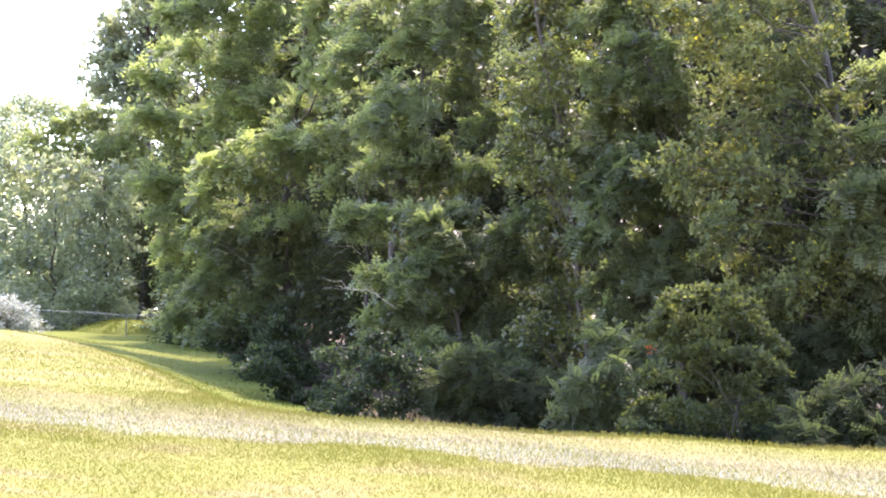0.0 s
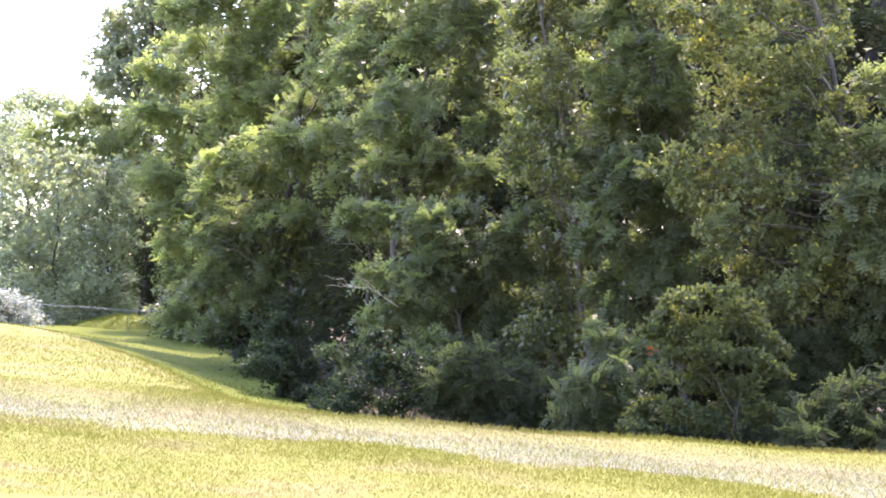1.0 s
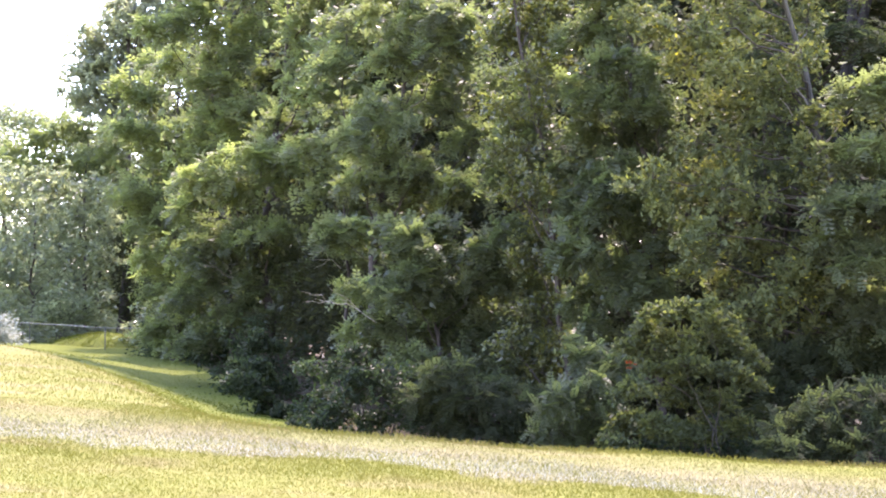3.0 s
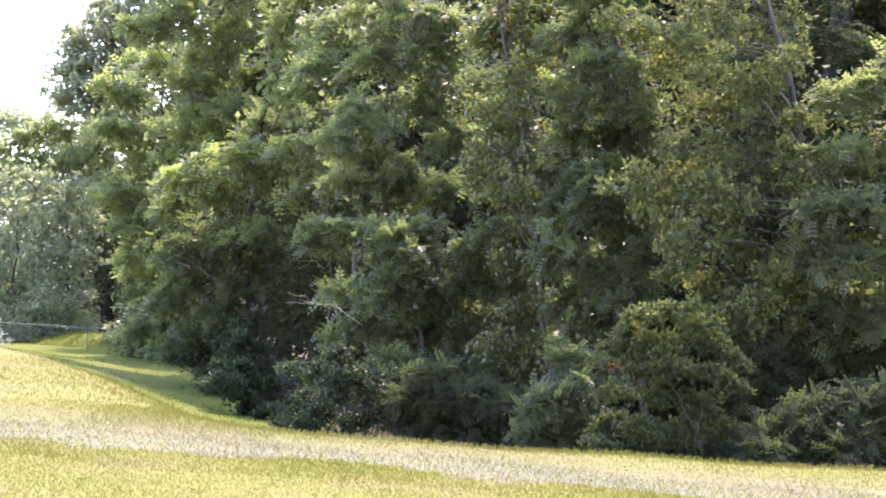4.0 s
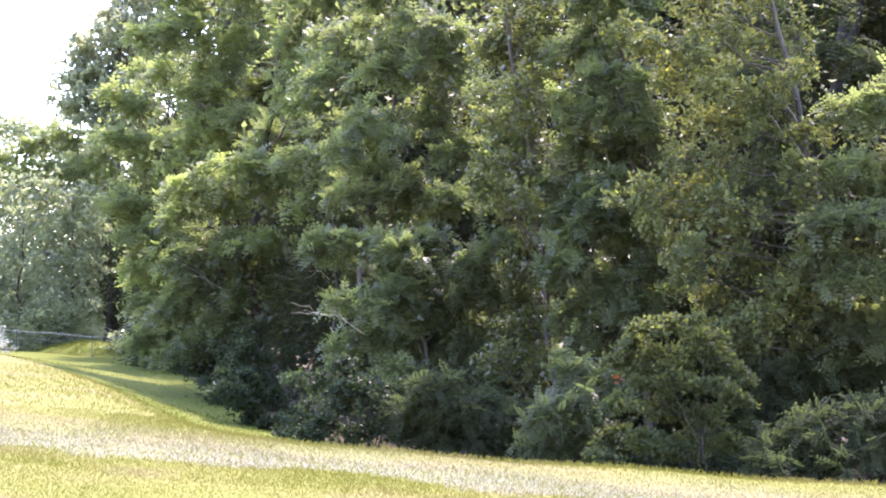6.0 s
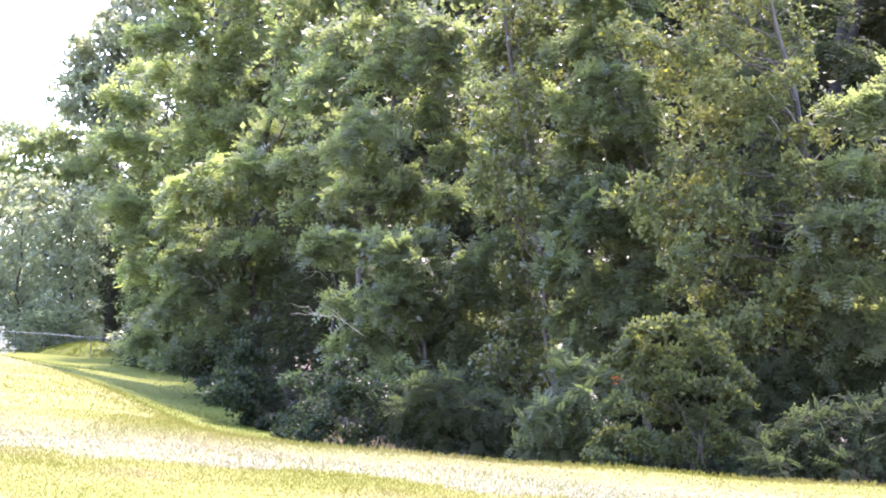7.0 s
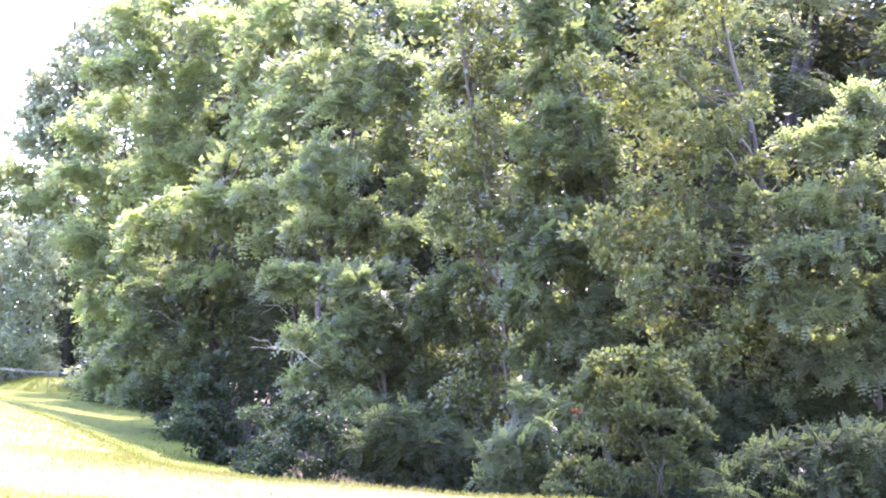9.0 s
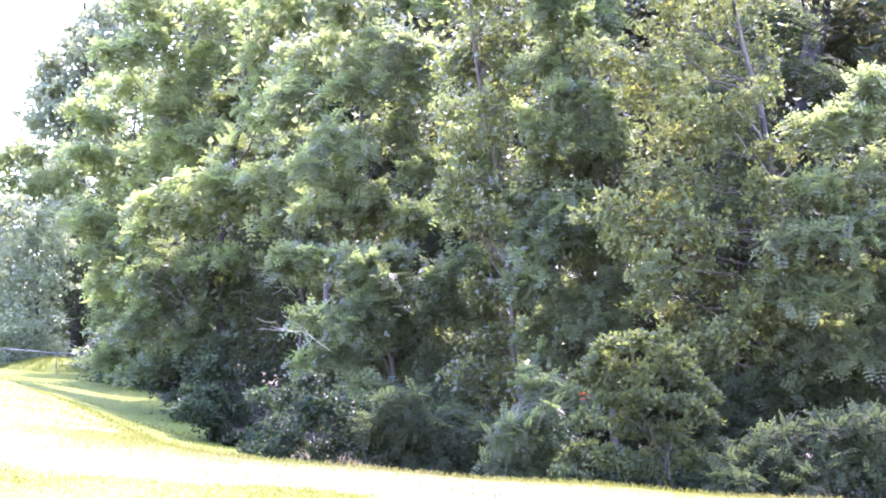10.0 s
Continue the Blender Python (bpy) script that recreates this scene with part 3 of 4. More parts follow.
# the large trees at the edge of the wood, with their boughs: place from the foot, height, width
poplar = plumed("poplar_tree", 8.35, 25.5,
       [(-4.92, -0.66, 8.03, 0.33), (-4.48, -1.05, 7.87, 0.38), (-3.92, -0.8, 7.75, 0.42), (-3.26, -0.27, 8.04, 0.42), (-2.46, 0.8, 8.05, 0.4), (-4.02, -0.37, 7.35, 0.35), (-3.47, -0.89, 7.19, 0.41), (-2.81, -0.37, 7.09, 0.39), (-3.57, 0.04, 6.76, 0.43), (-2.94, -0.1, 6.66, 0.43), (-2.16, 0.8, 6.88, 0.4), (-3.87, -0.59, 6.03, 0.38), (-3.14, -0.2, 5.99, 0.43), (-2.35, 0.8, 6, 0.4), (-4.7, -1.13, 5.42, 0.32), (-3.9, 0.25, 5.55, 0.4)]
       + [(-3.57, -1, 5.27, 0.41), (-2.9, -0.43, 5.14, 0.42), (-2.09, 0.8, 5.4, 0.37), (-4.32, -0.19, 4.92, 0.33), (-3.78, -1.15, 4.53, 0.41), (-3.01, -0.08, 4.41, 0.43), (-2.54, -0.07, 4.29, 0.39), (-3.79, -0.25, 4.11, 0.37), (-3.12, 0.28, 3.66, 0.43), (-2.82, -0.89, 3.56, 0.38), (-2.94, -0.11, 3.01, 0.33), (-2.35, -0.76, 3.91, 0.36), (-1.77, 0.8, 7.67, 0.4), (-1.93, -0.7, 6.48, 0.34), (-1.74, 0.8, 8.28, 0.4), (-3.6, -0.47, 8.57, 0.42), (-2.79, 0.29, 8.84, 0.43), (-1.99, 0.8, 9.06, 0.44), (-3.47, -1.17, 9.07, 0.45), (-2.63, -0.67, 9.38, 0.45)]
       + [(-2.02, -0.18, 4.34, 0.35), (-2.23, -0.28, 3.45, 0.33), (-1.87, -0.5, 3.67, 0.31), (-2.55, -0.27, 3.13, 0.3), (-3.49, -0.55, 3.21, 0.31), (-1.96, -0.32, 3.04, 0.28), (-2.23, -0.9, 5.93, 0.29), (-1.95, -0.8, 5.41, 0.29), (-2.4, -0.9, 7.31, 0.27), (-3.46, 0.4, 5.51, 0.36), (-3.77, 0.3, 5.24, 0.3)],
       OLIVE, "slender poplar with grey trunk and yellowing olive leaves", feather=False, tips=36, fronds=7, size=0.098, yellow=0.03, trunk=0.105, height=11.9, lean=(-3.2, 0.3), bark=BARK_GRAY, wander=0.012, high=1.0, high_fork=-0.1, behind=0.4)
for x0, z0, x1, y1, z1 in [(-1.95, 6.75, -2.75, -0.75, 7.3), (-1.7, 6.0, -2.6, -0.7, 6.75), (-1.6, 5.7, -2.4, -0.85, 5.8), (-1.65, 6.1, -1.35, -0.8, 6.6), (-1.55, 5.1, -2.3, -0.9, 4.75), (-1.35, 5.2, -2.1, -0.8, 5.3)]:
    part("bare_twig", quad_mesh("bare_twig", *tube(bent((x0, 0.1, z0), (x1, y1, z1), 0.03, 7, 0.08), np.linspace(0.016, 0.004, 7), 5), DEADWOOD, True), poplar, "pale leafless twig")
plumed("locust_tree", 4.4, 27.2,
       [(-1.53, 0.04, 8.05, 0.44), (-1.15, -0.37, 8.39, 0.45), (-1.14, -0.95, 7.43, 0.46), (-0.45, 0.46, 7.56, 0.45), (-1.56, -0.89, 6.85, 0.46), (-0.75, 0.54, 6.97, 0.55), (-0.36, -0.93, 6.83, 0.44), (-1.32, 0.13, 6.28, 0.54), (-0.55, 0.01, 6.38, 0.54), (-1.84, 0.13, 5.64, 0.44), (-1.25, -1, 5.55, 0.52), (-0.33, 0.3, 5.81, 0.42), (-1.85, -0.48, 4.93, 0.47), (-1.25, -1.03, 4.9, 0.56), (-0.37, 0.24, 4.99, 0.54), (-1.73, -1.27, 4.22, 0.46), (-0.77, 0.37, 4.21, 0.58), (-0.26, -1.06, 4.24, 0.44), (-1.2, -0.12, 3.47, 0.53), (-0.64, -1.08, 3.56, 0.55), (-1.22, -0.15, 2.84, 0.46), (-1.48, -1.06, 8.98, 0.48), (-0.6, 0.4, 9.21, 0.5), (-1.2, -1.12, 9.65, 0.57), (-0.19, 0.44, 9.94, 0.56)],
       LOCUST_SHADED, "dark green locust tree with stacked feathery plumes", tips=21, size=0.31, trunk=0.08, lean=(-0.9, 0.2))
plumed("locust_tree", 9.2, 26.0,
       [(-2.29, -1.9, 6.79, 0.46), (-1.79, -1.88, 7, 0.41), (-2.58, -1.9, 5.8, 0.41), (-1.95, -1.72, 5.92, 0.48), (-2.74, -2, 5.08, 0.39), (-2.35, -2.17, 4.99, 0.49), (-1.71, -1.63, 5.21, 0.45), (-2.74, -2, 4.52, 0.37), (-2.42, -1.8, 4.27, 0.5), (-1.82, -1.78, 4.37, 0.46), (-2.01, -1.1, 3.47, 0.46), (-1.58, -1.2, 3.34, 0.45), (-2.19, -1.1, 3.65, 0.38), (-1.13, -1.1, 6.38, 0.51), (-1.22, -1.65, 5.41, 0.5), (-1.01, -1.01, 4.54, 0.51), (-1.05, -1.13, 3.53, 0.51), (-2.25, -0.8, 3.05, 0.31), (-1.3, -1.62, 7.32, 0.45)],
       LOCUST, "locust tree with lime-green tips beside the poplar", tips=21, size=0.31, trunk=0.1, lean=(-1.6, -0.6), high_fork=0.1)
plumed("cherry_tree", 2.9, 27.8,
       [(-1.4, 0.48, 8.17, 0.43), (-0.65, 0.08, 8.11, 0.43), (-1.12, -0.88, 7.34, 0.37), (-0.39, 0.58, 7.68, 0.39), (-0.92, -0.31, 6.77, 0.38), (-1.52, -0.63, 6.67, 0.32), (-1.07, -0.39, 5.98, 0.38), (-1.62, -0.24, 5.95, 0.3), (-0.91, -0.98, 5.3, 0.35), (-1.3, -0.07, 5.31, 0.32), (-0.55, 0.23, 4.62, 0.37), (-0.9, 0.24, 4.05, 0.39), (-0.4, 0.07, 3.9, 0.35), (-0.75, 0.1, 3.18, 0.43), (-0.39, 0.03, 2.58, 0.39), (-1.29, -0.44, 2.46, 0.38), (-0.72, 0.32, 2, 0.37), (-1.11, 0.14, 8.74, 0.43), (-0.47, 0.44, 9.02, 0.43), (-1.14, -0.13, 9.4, 0.46), (-0.47, 0.51, 9.77, 0.47)],
       CHERRY, "slim cherry with sparse glinting leaves between the locusts", feather=False, tips=26, fronds=7, size=0.09, trunk=0.07, height=11.5, lean=(-1.6, 0.0), wander=0.015, high=1.0, behind=0.6)
plumed("locust_tree", -1.74, 33.2,
       [(0.86, -0.18, 5.59, 0.65), (1.65, -0.73, 5.31, 0.69), (2.47, -1.31, 4.98, 0.61), (0.74, -0.68, 6.5, 0.67), (1.69, 0.58, 6.98, 0.77), (2.69, 0.91, 7.35, 0.72), (1.31, -0.11, 7.92, 0.7), (2.21, -1.08, 7.83, 0.68), (2.91, -0.08, 6.11, 0.68), (1.47, 0.26, 4.78, 0.51), (0.43, -0.79, 5.17, 0.45), (2.14, -1.15, 8.65, 0.68), (1.16, 0.53, 9.02, 0.72), (0.81, -0.53, 9.72, 0.72), (1.89, 0.46, 10.08, 0.76), (2.89, 0.43, 9.96, 0.71), (0.18, -1.24, 6.01, 0.42)],
       LOCUST, "tall locust tree with drooping tiers of feathery leaves", tips=21, size=0.35, trunk=0.1, lean=(1.9, 0.2))
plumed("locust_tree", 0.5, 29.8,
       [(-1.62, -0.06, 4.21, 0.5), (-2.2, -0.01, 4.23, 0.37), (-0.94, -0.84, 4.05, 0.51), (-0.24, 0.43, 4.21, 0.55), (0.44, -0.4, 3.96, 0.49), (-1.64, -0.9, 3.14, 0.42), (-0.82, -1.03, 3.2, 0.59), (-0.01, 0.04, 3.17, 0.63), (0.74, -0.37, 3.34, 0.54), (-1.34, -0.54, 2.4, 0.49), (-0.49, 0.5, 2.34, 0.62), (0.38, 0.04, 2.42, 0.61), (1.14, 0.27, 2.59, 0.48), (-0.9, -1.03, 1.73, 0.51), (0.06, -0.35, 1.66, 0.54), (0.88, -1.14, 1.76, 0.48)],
       LOCUST_SHADED, "low spreading locust with arching feathery fronds", tips=22, size=0.33, trunk=0.07, lean=(-0.4, 0.0))
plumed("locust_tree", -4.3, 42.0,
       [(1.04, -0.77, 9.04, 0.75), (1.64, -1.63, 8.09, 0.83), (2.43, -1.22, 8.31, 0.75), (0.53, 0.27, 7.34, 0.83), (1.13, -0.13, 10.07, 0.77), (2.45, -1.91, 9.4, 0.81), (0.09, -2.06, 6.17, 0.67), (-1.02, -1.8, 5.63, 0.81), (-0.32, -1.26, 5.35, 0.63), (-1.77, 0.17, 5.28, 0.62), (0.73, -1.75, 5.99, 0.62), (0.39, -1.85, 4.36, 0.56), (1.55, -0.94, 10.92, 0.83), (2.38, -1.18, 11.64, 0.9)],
       LOCUST_SUNLIT, "broad locust tree over a dark hollow, sunlit on its upper tiers", tips=22, size=0.4, trunk=0.17, lean=(0.6, 0.0))
# lower boughs of the tree above, kept apart so shade is in their leaf colour
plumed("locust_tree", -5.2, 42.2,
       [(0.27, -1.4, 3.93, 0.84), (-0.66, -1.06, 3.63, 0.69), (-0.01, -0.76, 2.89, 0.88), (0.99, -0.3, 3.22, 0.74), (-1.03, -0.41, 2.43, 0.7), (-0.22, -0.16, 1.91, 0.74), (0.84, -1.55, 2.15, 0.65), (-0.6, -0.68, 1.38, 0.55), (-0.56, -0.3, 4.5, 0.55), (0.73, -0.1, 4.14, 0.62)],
       LOCUST_SHADED, "lower boughs of the broad locust, set apart for a shade-toned leaf", tips=21, size=0.38, trunk=0.08, pairs=3)
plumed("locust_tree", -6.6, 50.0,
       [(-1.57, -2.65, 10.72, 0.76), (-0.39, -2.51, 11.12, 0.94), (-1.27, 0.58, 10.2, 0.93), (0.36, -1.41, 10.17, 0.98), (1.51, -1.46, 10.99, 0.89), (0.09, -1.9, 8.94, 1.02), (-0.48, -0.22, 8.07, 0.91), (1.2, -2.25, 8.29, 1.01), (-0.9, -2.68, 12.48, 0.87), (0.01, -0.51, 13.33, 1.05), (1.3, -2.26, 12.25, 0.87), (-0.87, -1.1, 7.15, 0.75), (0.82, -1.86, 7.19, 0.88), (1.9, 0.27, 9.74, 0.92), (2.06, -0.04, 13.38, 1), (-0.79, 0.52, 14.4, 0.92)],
       LOCUST_SUNLIT, "tall locust tree with long sunlit plumes above the grass hollow", tips=23, size=0.46, trunk=0.18, pairs=3)
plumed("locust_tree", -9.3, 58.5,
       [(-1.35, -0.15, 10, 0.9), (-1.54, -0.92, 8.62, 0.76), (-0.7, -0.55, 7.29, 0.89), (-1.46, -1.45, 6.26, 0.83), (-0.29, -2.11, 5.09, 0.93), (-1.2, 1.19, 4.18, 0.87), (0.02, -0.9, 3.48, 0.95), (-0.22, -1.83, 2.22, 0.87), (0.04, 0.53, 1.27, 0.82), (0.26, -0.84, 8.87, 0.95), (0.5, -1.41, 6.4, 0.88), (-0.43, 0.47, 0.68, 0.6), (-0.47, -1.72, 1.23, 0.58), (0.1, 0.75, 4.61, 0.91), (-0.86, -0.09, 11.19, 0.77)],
       LOCUST_SUNLIT, "sunlit yellow-green locust tree near the wire fence", tips=23, size=0.5, trunk=0.16, pairs=3)
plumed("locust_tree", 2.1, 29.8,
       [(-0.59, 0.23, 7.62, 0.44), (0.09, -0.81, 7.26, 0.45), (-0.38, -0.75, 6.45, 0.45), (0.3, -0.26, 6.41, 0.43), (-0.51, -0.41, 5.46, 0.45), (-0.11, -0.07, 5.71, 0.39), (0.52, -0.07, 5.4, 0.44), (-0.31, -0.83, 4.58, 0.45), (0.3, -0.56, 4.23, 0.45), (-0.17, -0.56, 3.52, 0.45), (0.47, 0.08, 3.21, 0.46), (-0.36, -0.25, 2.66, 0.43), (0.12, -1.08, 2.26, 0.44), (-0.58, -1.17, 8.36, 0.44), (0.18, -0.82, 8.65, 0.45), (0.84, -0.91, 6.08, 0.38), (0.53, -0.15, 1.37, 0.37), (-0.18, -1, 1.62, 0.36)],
       LOCUST_SHADED, "slim locust tree in the shade behind the cherry", tips=17, size=0.31, trunk=0.06, pairs=3)
plumed("locust_tree", -1.9, 37.5,
       [(-0.35, 0.39, 5.4, 0.58), (0.15, 0.35, 4.64, 0.53), (-0.48, -0.47, 6.25, 0.6), (-0.16, 0.28, 7.26, 0.64), (-0.35, -0.36, 8.34, 0.62), (0.27, -1.11, 5.69, 0.53), (0.03, -0.09, 9.5, 0.63), (-0.14, -0.47, 4.11, 0.41), (0.61, -0.56, 3.58, 0.41)],
       LOCUST, "locust tree set back beside the dark hollow", tips=18, size=0.37, trunk=0.055, pairs=3)
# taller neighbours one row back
# the darker sumac leaf on these two locusts stands in for their shade
tree("locust_tree", 7.0, 29.8, 12.8, 1.0, 2.0, SUMAC, "locust tree close behind the poplar, shade put into its leaf colour", sprays=150, leaves=28, spray=0.7, size=0.32, fill=3400)
tree("locust_tree", 9.8, 27.4, 10.0, 0.6, 1.7, SUMAC, "leafy locust tree at the end of the wood edge, leaves darkened for shade", sprays=150, leaves=34, size=0.32, spray=0.64)
# sumac leaf colour again, dark in place of the shade under the poplar
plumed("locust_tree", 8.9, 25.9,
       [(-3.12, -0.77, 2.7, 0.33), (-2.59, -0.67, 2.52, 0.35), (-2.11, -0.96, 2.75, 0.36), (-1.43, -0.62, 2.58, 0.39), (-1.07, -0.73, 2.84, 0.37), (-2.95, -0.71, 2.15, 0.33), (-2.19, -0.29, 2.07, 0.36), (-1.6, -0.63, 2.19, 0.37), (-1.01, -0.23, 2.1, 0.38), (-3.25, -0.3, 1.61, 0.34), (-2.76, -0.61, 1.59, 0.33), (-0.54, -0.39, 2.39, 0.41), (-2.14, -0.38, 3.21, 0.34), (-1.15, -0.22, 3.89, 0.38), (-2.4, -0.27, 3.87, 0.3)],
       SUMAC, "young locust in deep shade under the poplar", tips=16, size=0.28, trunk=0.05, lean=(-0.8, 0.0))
plumed("oak_tree", -16.6, 86.0,
       [(1.48, -2.49, 17.52, 1.53), (-0.64, 0.58, 17.44, 1.42), (-2, -0.62, 16.38, 1), (-2.21, -0.69, 14.92, 1.06), (-1.07, -0.21, 15.33, 1.51), (0.31, 0.66, 16.13, 1.52), (-1.16, -1.72, 13.53, 1.29), (0.58, -2.17, 13.81, 1.47), (-2.63, -0.01, 13.25, 0.82), (-0.51, -1.77, 12.3, 1.23), (1, 0.58, 13.9, 1.46), (1.14, -1.68, 11.93, 1.42), (2.22, -1.13, 19.36, 1.71), (3.15, 0.74, 21.22, 1.9), (0.59, 0.5, 19.84, 1.27), (-0.07, -1.19, 18.37, 0.93), (2.58, -0.12, 16.73, 1.57)],
       OAK, "tall grey-green oak standing against the bright sky", feather=False, tips=54, fronds=9, size=0.25, trunk=0.3, high=0.95, behind=1.2)
plumed("locust_tree", -17.3, 79.5,
       [(-0.05, -0.51, 10.92, 0.98), (-1.47, -0.53, 10.6, 0.92), (1.65, -1.79, 10.39, 1.08), (-2.98, -0.2, 10.21, 1.04), (0.91, -1.08, 9.23, 1.15), (-1.03, 0.92, 9.39, 1.12), (-2.29, -0.19, 9.12, 1.1), (-4.06, 0.47, 9.3, 1.11)],
       LOCUST_SUNLIT, "sunny yellow-green locust behind the fence", group="trees behind the fence", tips=18, size=0.5, pairs=3, trunk=0.14)
plumed("cherry_tree", -19.2, 76.5,
       [(-0.22, -0.61, 8.08, 1.17), (1.65, -1.32, 7.77, 1.15), (3.07, -0.51, 7.58, 1.17), (-1.39, 0.26, 6.88, 1.18), (0.9, -1.67, 6.37, 1.15), (2.43, -1.24, 6.22, 1.16), (3.46, -0.91, 5.9, 1), (-0.21, -1.46, 5, 1.15), (1.55, -1.41, 4.75, 1.15), (2.91, -0.51, 4.53, 1.11), (3.86, -1.61, 4.09, 0.82), (-0.98, -1.47, 3.48, 1.15), (0.37, -0.34, 3.25, 1.17), (2.12, -0.76, 2.99, 1.16), (2.94, 0.29, 2.74, 0.84), (-0.45, -0.24, 1.86, 1), (0.99, 0.67, 1.6, 1.07), (2.24, 0.07, 1.48, 0.9)],
       GLOSSY, "glossy-leaved cherry tree glinting in the sun behind the fence", group="trees behind the fence", behind=0.35, feather=False, tips=32, fronds=8, size=0.2, trunk=0.09, high=0.95)
plumed("cherry_tree", -23.4, 77.0,
       [(1.96, -0.75, 7.81, 1.17), (0.71, -0.15, 6.44, 1.18), (2.08, -1.92, 4.98, 1.15), (0.7, -0.88, 4.18, 1.17), (1.96, -1.33, 3.08, 1.16), (0.89, -1.34, 2.24, 1.16), (2.33, -1.54, 1.3, 1.05), (1.04, -1.27, 0.87, 1), (0.92, -0.06, 8.42, 1.13), (1.39, -0.75, 10.73, 0.73), (1.19, -0.34, 9.66, 0.9), (0.57, -1.65, 7.99, 1.21)],
       GLOSSY, "spreading glossy cherry tree behind the fence", group="trees behind the fence", behind=0.35, feather=False, tips=32, fronds=8, size=0.2, trunk=0.09, high=0.95)

# shrubs at the foot of the wood
FOOT = "shrubs at the foot of the wood"


def long_leaves(top, plumes, count, size, material, feather=True):
    """Single leaves that stand out from the outside of a shrub, in three shapes and shades."""
    shapes = []
    for bow, shade in ((-0.2, 0.3), (0.05, 0.55), (0.2, 0.8)):
        at, way, long = np.zeros((1, 3)), np.array([[1.0, 0.0, bow]]), np.array([size])
        lv, lf = feather_leaves(at, way, long, 7) if feather else broad_leaves(at, way, long)
        shapes.append(quad_mesh("leaf", lv, lf, material, tint=np.full(len(lv), shade)))
    row = np.asarray(plumes, float)
    for i in range(count):
        x, y, z, r = row[rng.integers(0, len(row))]
        d = unit(rng.normal(0, 0.7, 3) + np.array([0, -0.6, 0.5]))
        ob = part("leaf", shapes[i % 3], top)
        ob.location = (x + 0.95 * r * d[0], y + 0.85 * r * d[1], z + 0.62 * r * d[2])
        ob.rotation_euler = Vector((d[0] + rng.normal(0, 0.3), d[1], 0.25 * d[2] - 0.12)).to_track_quat("X", "Z").to_euler()


hazel_clumps = [(-0.77, -0.53, 2.5, 0.23), (-0.37, -0.5, 2.54, 0.23), (0.02, -0.13, 2.38, 0.22), (-0.93, -0.08, 2.21, 0.24), (-0.57, -0.31, 2.16, 0.25), (-1.13, -0.15, 1.99, 0.21), (-0.17, 0.13, 2.12, 0.24), (0.33, 0.2, 2.06, 0.23), (0.59, 0.1, 1.81, 0.19), (-0.84, -0.28, 1.8, 0.24), (-0.45, -0.58, 1.76, 0.25), (0.06, -0.35, 1.7, 0.22), (0.44, -0.26, 1.56, 0.19), (-1.12, -0.57, 1.42, 0.25), (-0.59, 0.02, 1.31, 0.27), (-0.15, 0, 1.28, 0.24), (-1.14, 0.13, 0.94, 0.26), (-0.83, -0.48, 0.91, 0.27), (-0.34, -0.15, 0.81, 0.24), (-1.3, -0.56, 0.68, 0.22), (0.21, 0.4, 1.18, 0.26), (0.11, 0.3, 0.78, 0.26), (0.54, 0.6, 0.84, 0.23)]
hazel = plumed("hazel_shrub", 4.1, 21.9, hazel_clumps,
       HAZEL, "rounded shrub with yellow-green sunlit top leaves", "shrub", FOOT, feather=False, tips=44, fronds=7, size=0.092, trunk=0.015, stems=6, yellow=0.015, behind=0.4, wander=0.08)
long_leaves(hazel, hazel_clumps, 140, 0.105, HAZEL, feather=False)
brow_clumps = [(-1.18, -0.13, 1.01, 0.32), (-0.75, -0.33, 1.19, 0.32), (-0.28, -0.29, 1.34, 0.34), (0.22, -0.01, 1.33, 0.31), (-0.99, -0.01, 0.67, 0.31), (-0.59, -0.3, 0.73, 0.34), (-0.22, -0.68, 0.84, 0.33), (0.43, 0.05, 0.94, 0.34), (0.4, -0.54, 1.45, 0.3), (-1.38, -0.64, 0.61, 0.27)]
brow_sumac = plumed("sumac_shrub", 6.3, 21.2, brow_clumps,
       SUMAC, "sumac with long feathery leaves at the lawn's brow", "shrub", FOOT, tips=10, fronds=7, size=0.32, pairs=6, trunk=0.024, stems=7, wander=0.08)
long_leaves(brow_sumac, brow_clumps, 70, 0.3, SUMAC)
low_clumps = [(-0.08, -0.68, 1.25, 0.3), (0.35, -0.52, 1.41, 0.32), (0.74, -0.01, 1.78, 0.36), (0.31, -0.11, 0.88, 0.36), (-0.18, -0.3, 0.78, 0.27), (0.71, -0.53, 1, 0.35), (0.28, -0.19, 1.99, 0.29)]
low_sumac = plumed("sumac_shrub", 2.1, 23.3, low_clumps,
       LOCUST_SHADED, "low sumac with arching feathery leaves", "shrub", FOOT, tips=13, fronds=7, size=0.32, pairs=6, trunk=0.024, stems=6, wander=0.08)
long_leaves(low_sumac, low_clumps, 40, 0.3, LOCUST_SHADED)
plumed("sumac_shrub", 0.9, 24.4,
       [(-0.86, -0.14, 1.22, 0.34), (-0.67, 0.29, 0.75, 0.33), (-0.3, -0.18, 0.82, 0.34), (0.11, -0.47, 0.76, 0.33), (0.57, -0.08, 0.62, 0.3), (-0.16, -0.55, 1.21, 0.33), (0.33, 0.14, 1.22, 0.34), (0.75, -0.36, 1.11, 0.33), (-0.53, -0.43, 1.55, 0.3), (0.83, 0.16, 0.56, 0.27)],
       SUMAC, "low grey-green sumac thicket in the shade", "shrub", FOOT, tips=15, fronds=7, size=0.27, pairs=5, trunk=0.016, stems=7, wander=0.1)
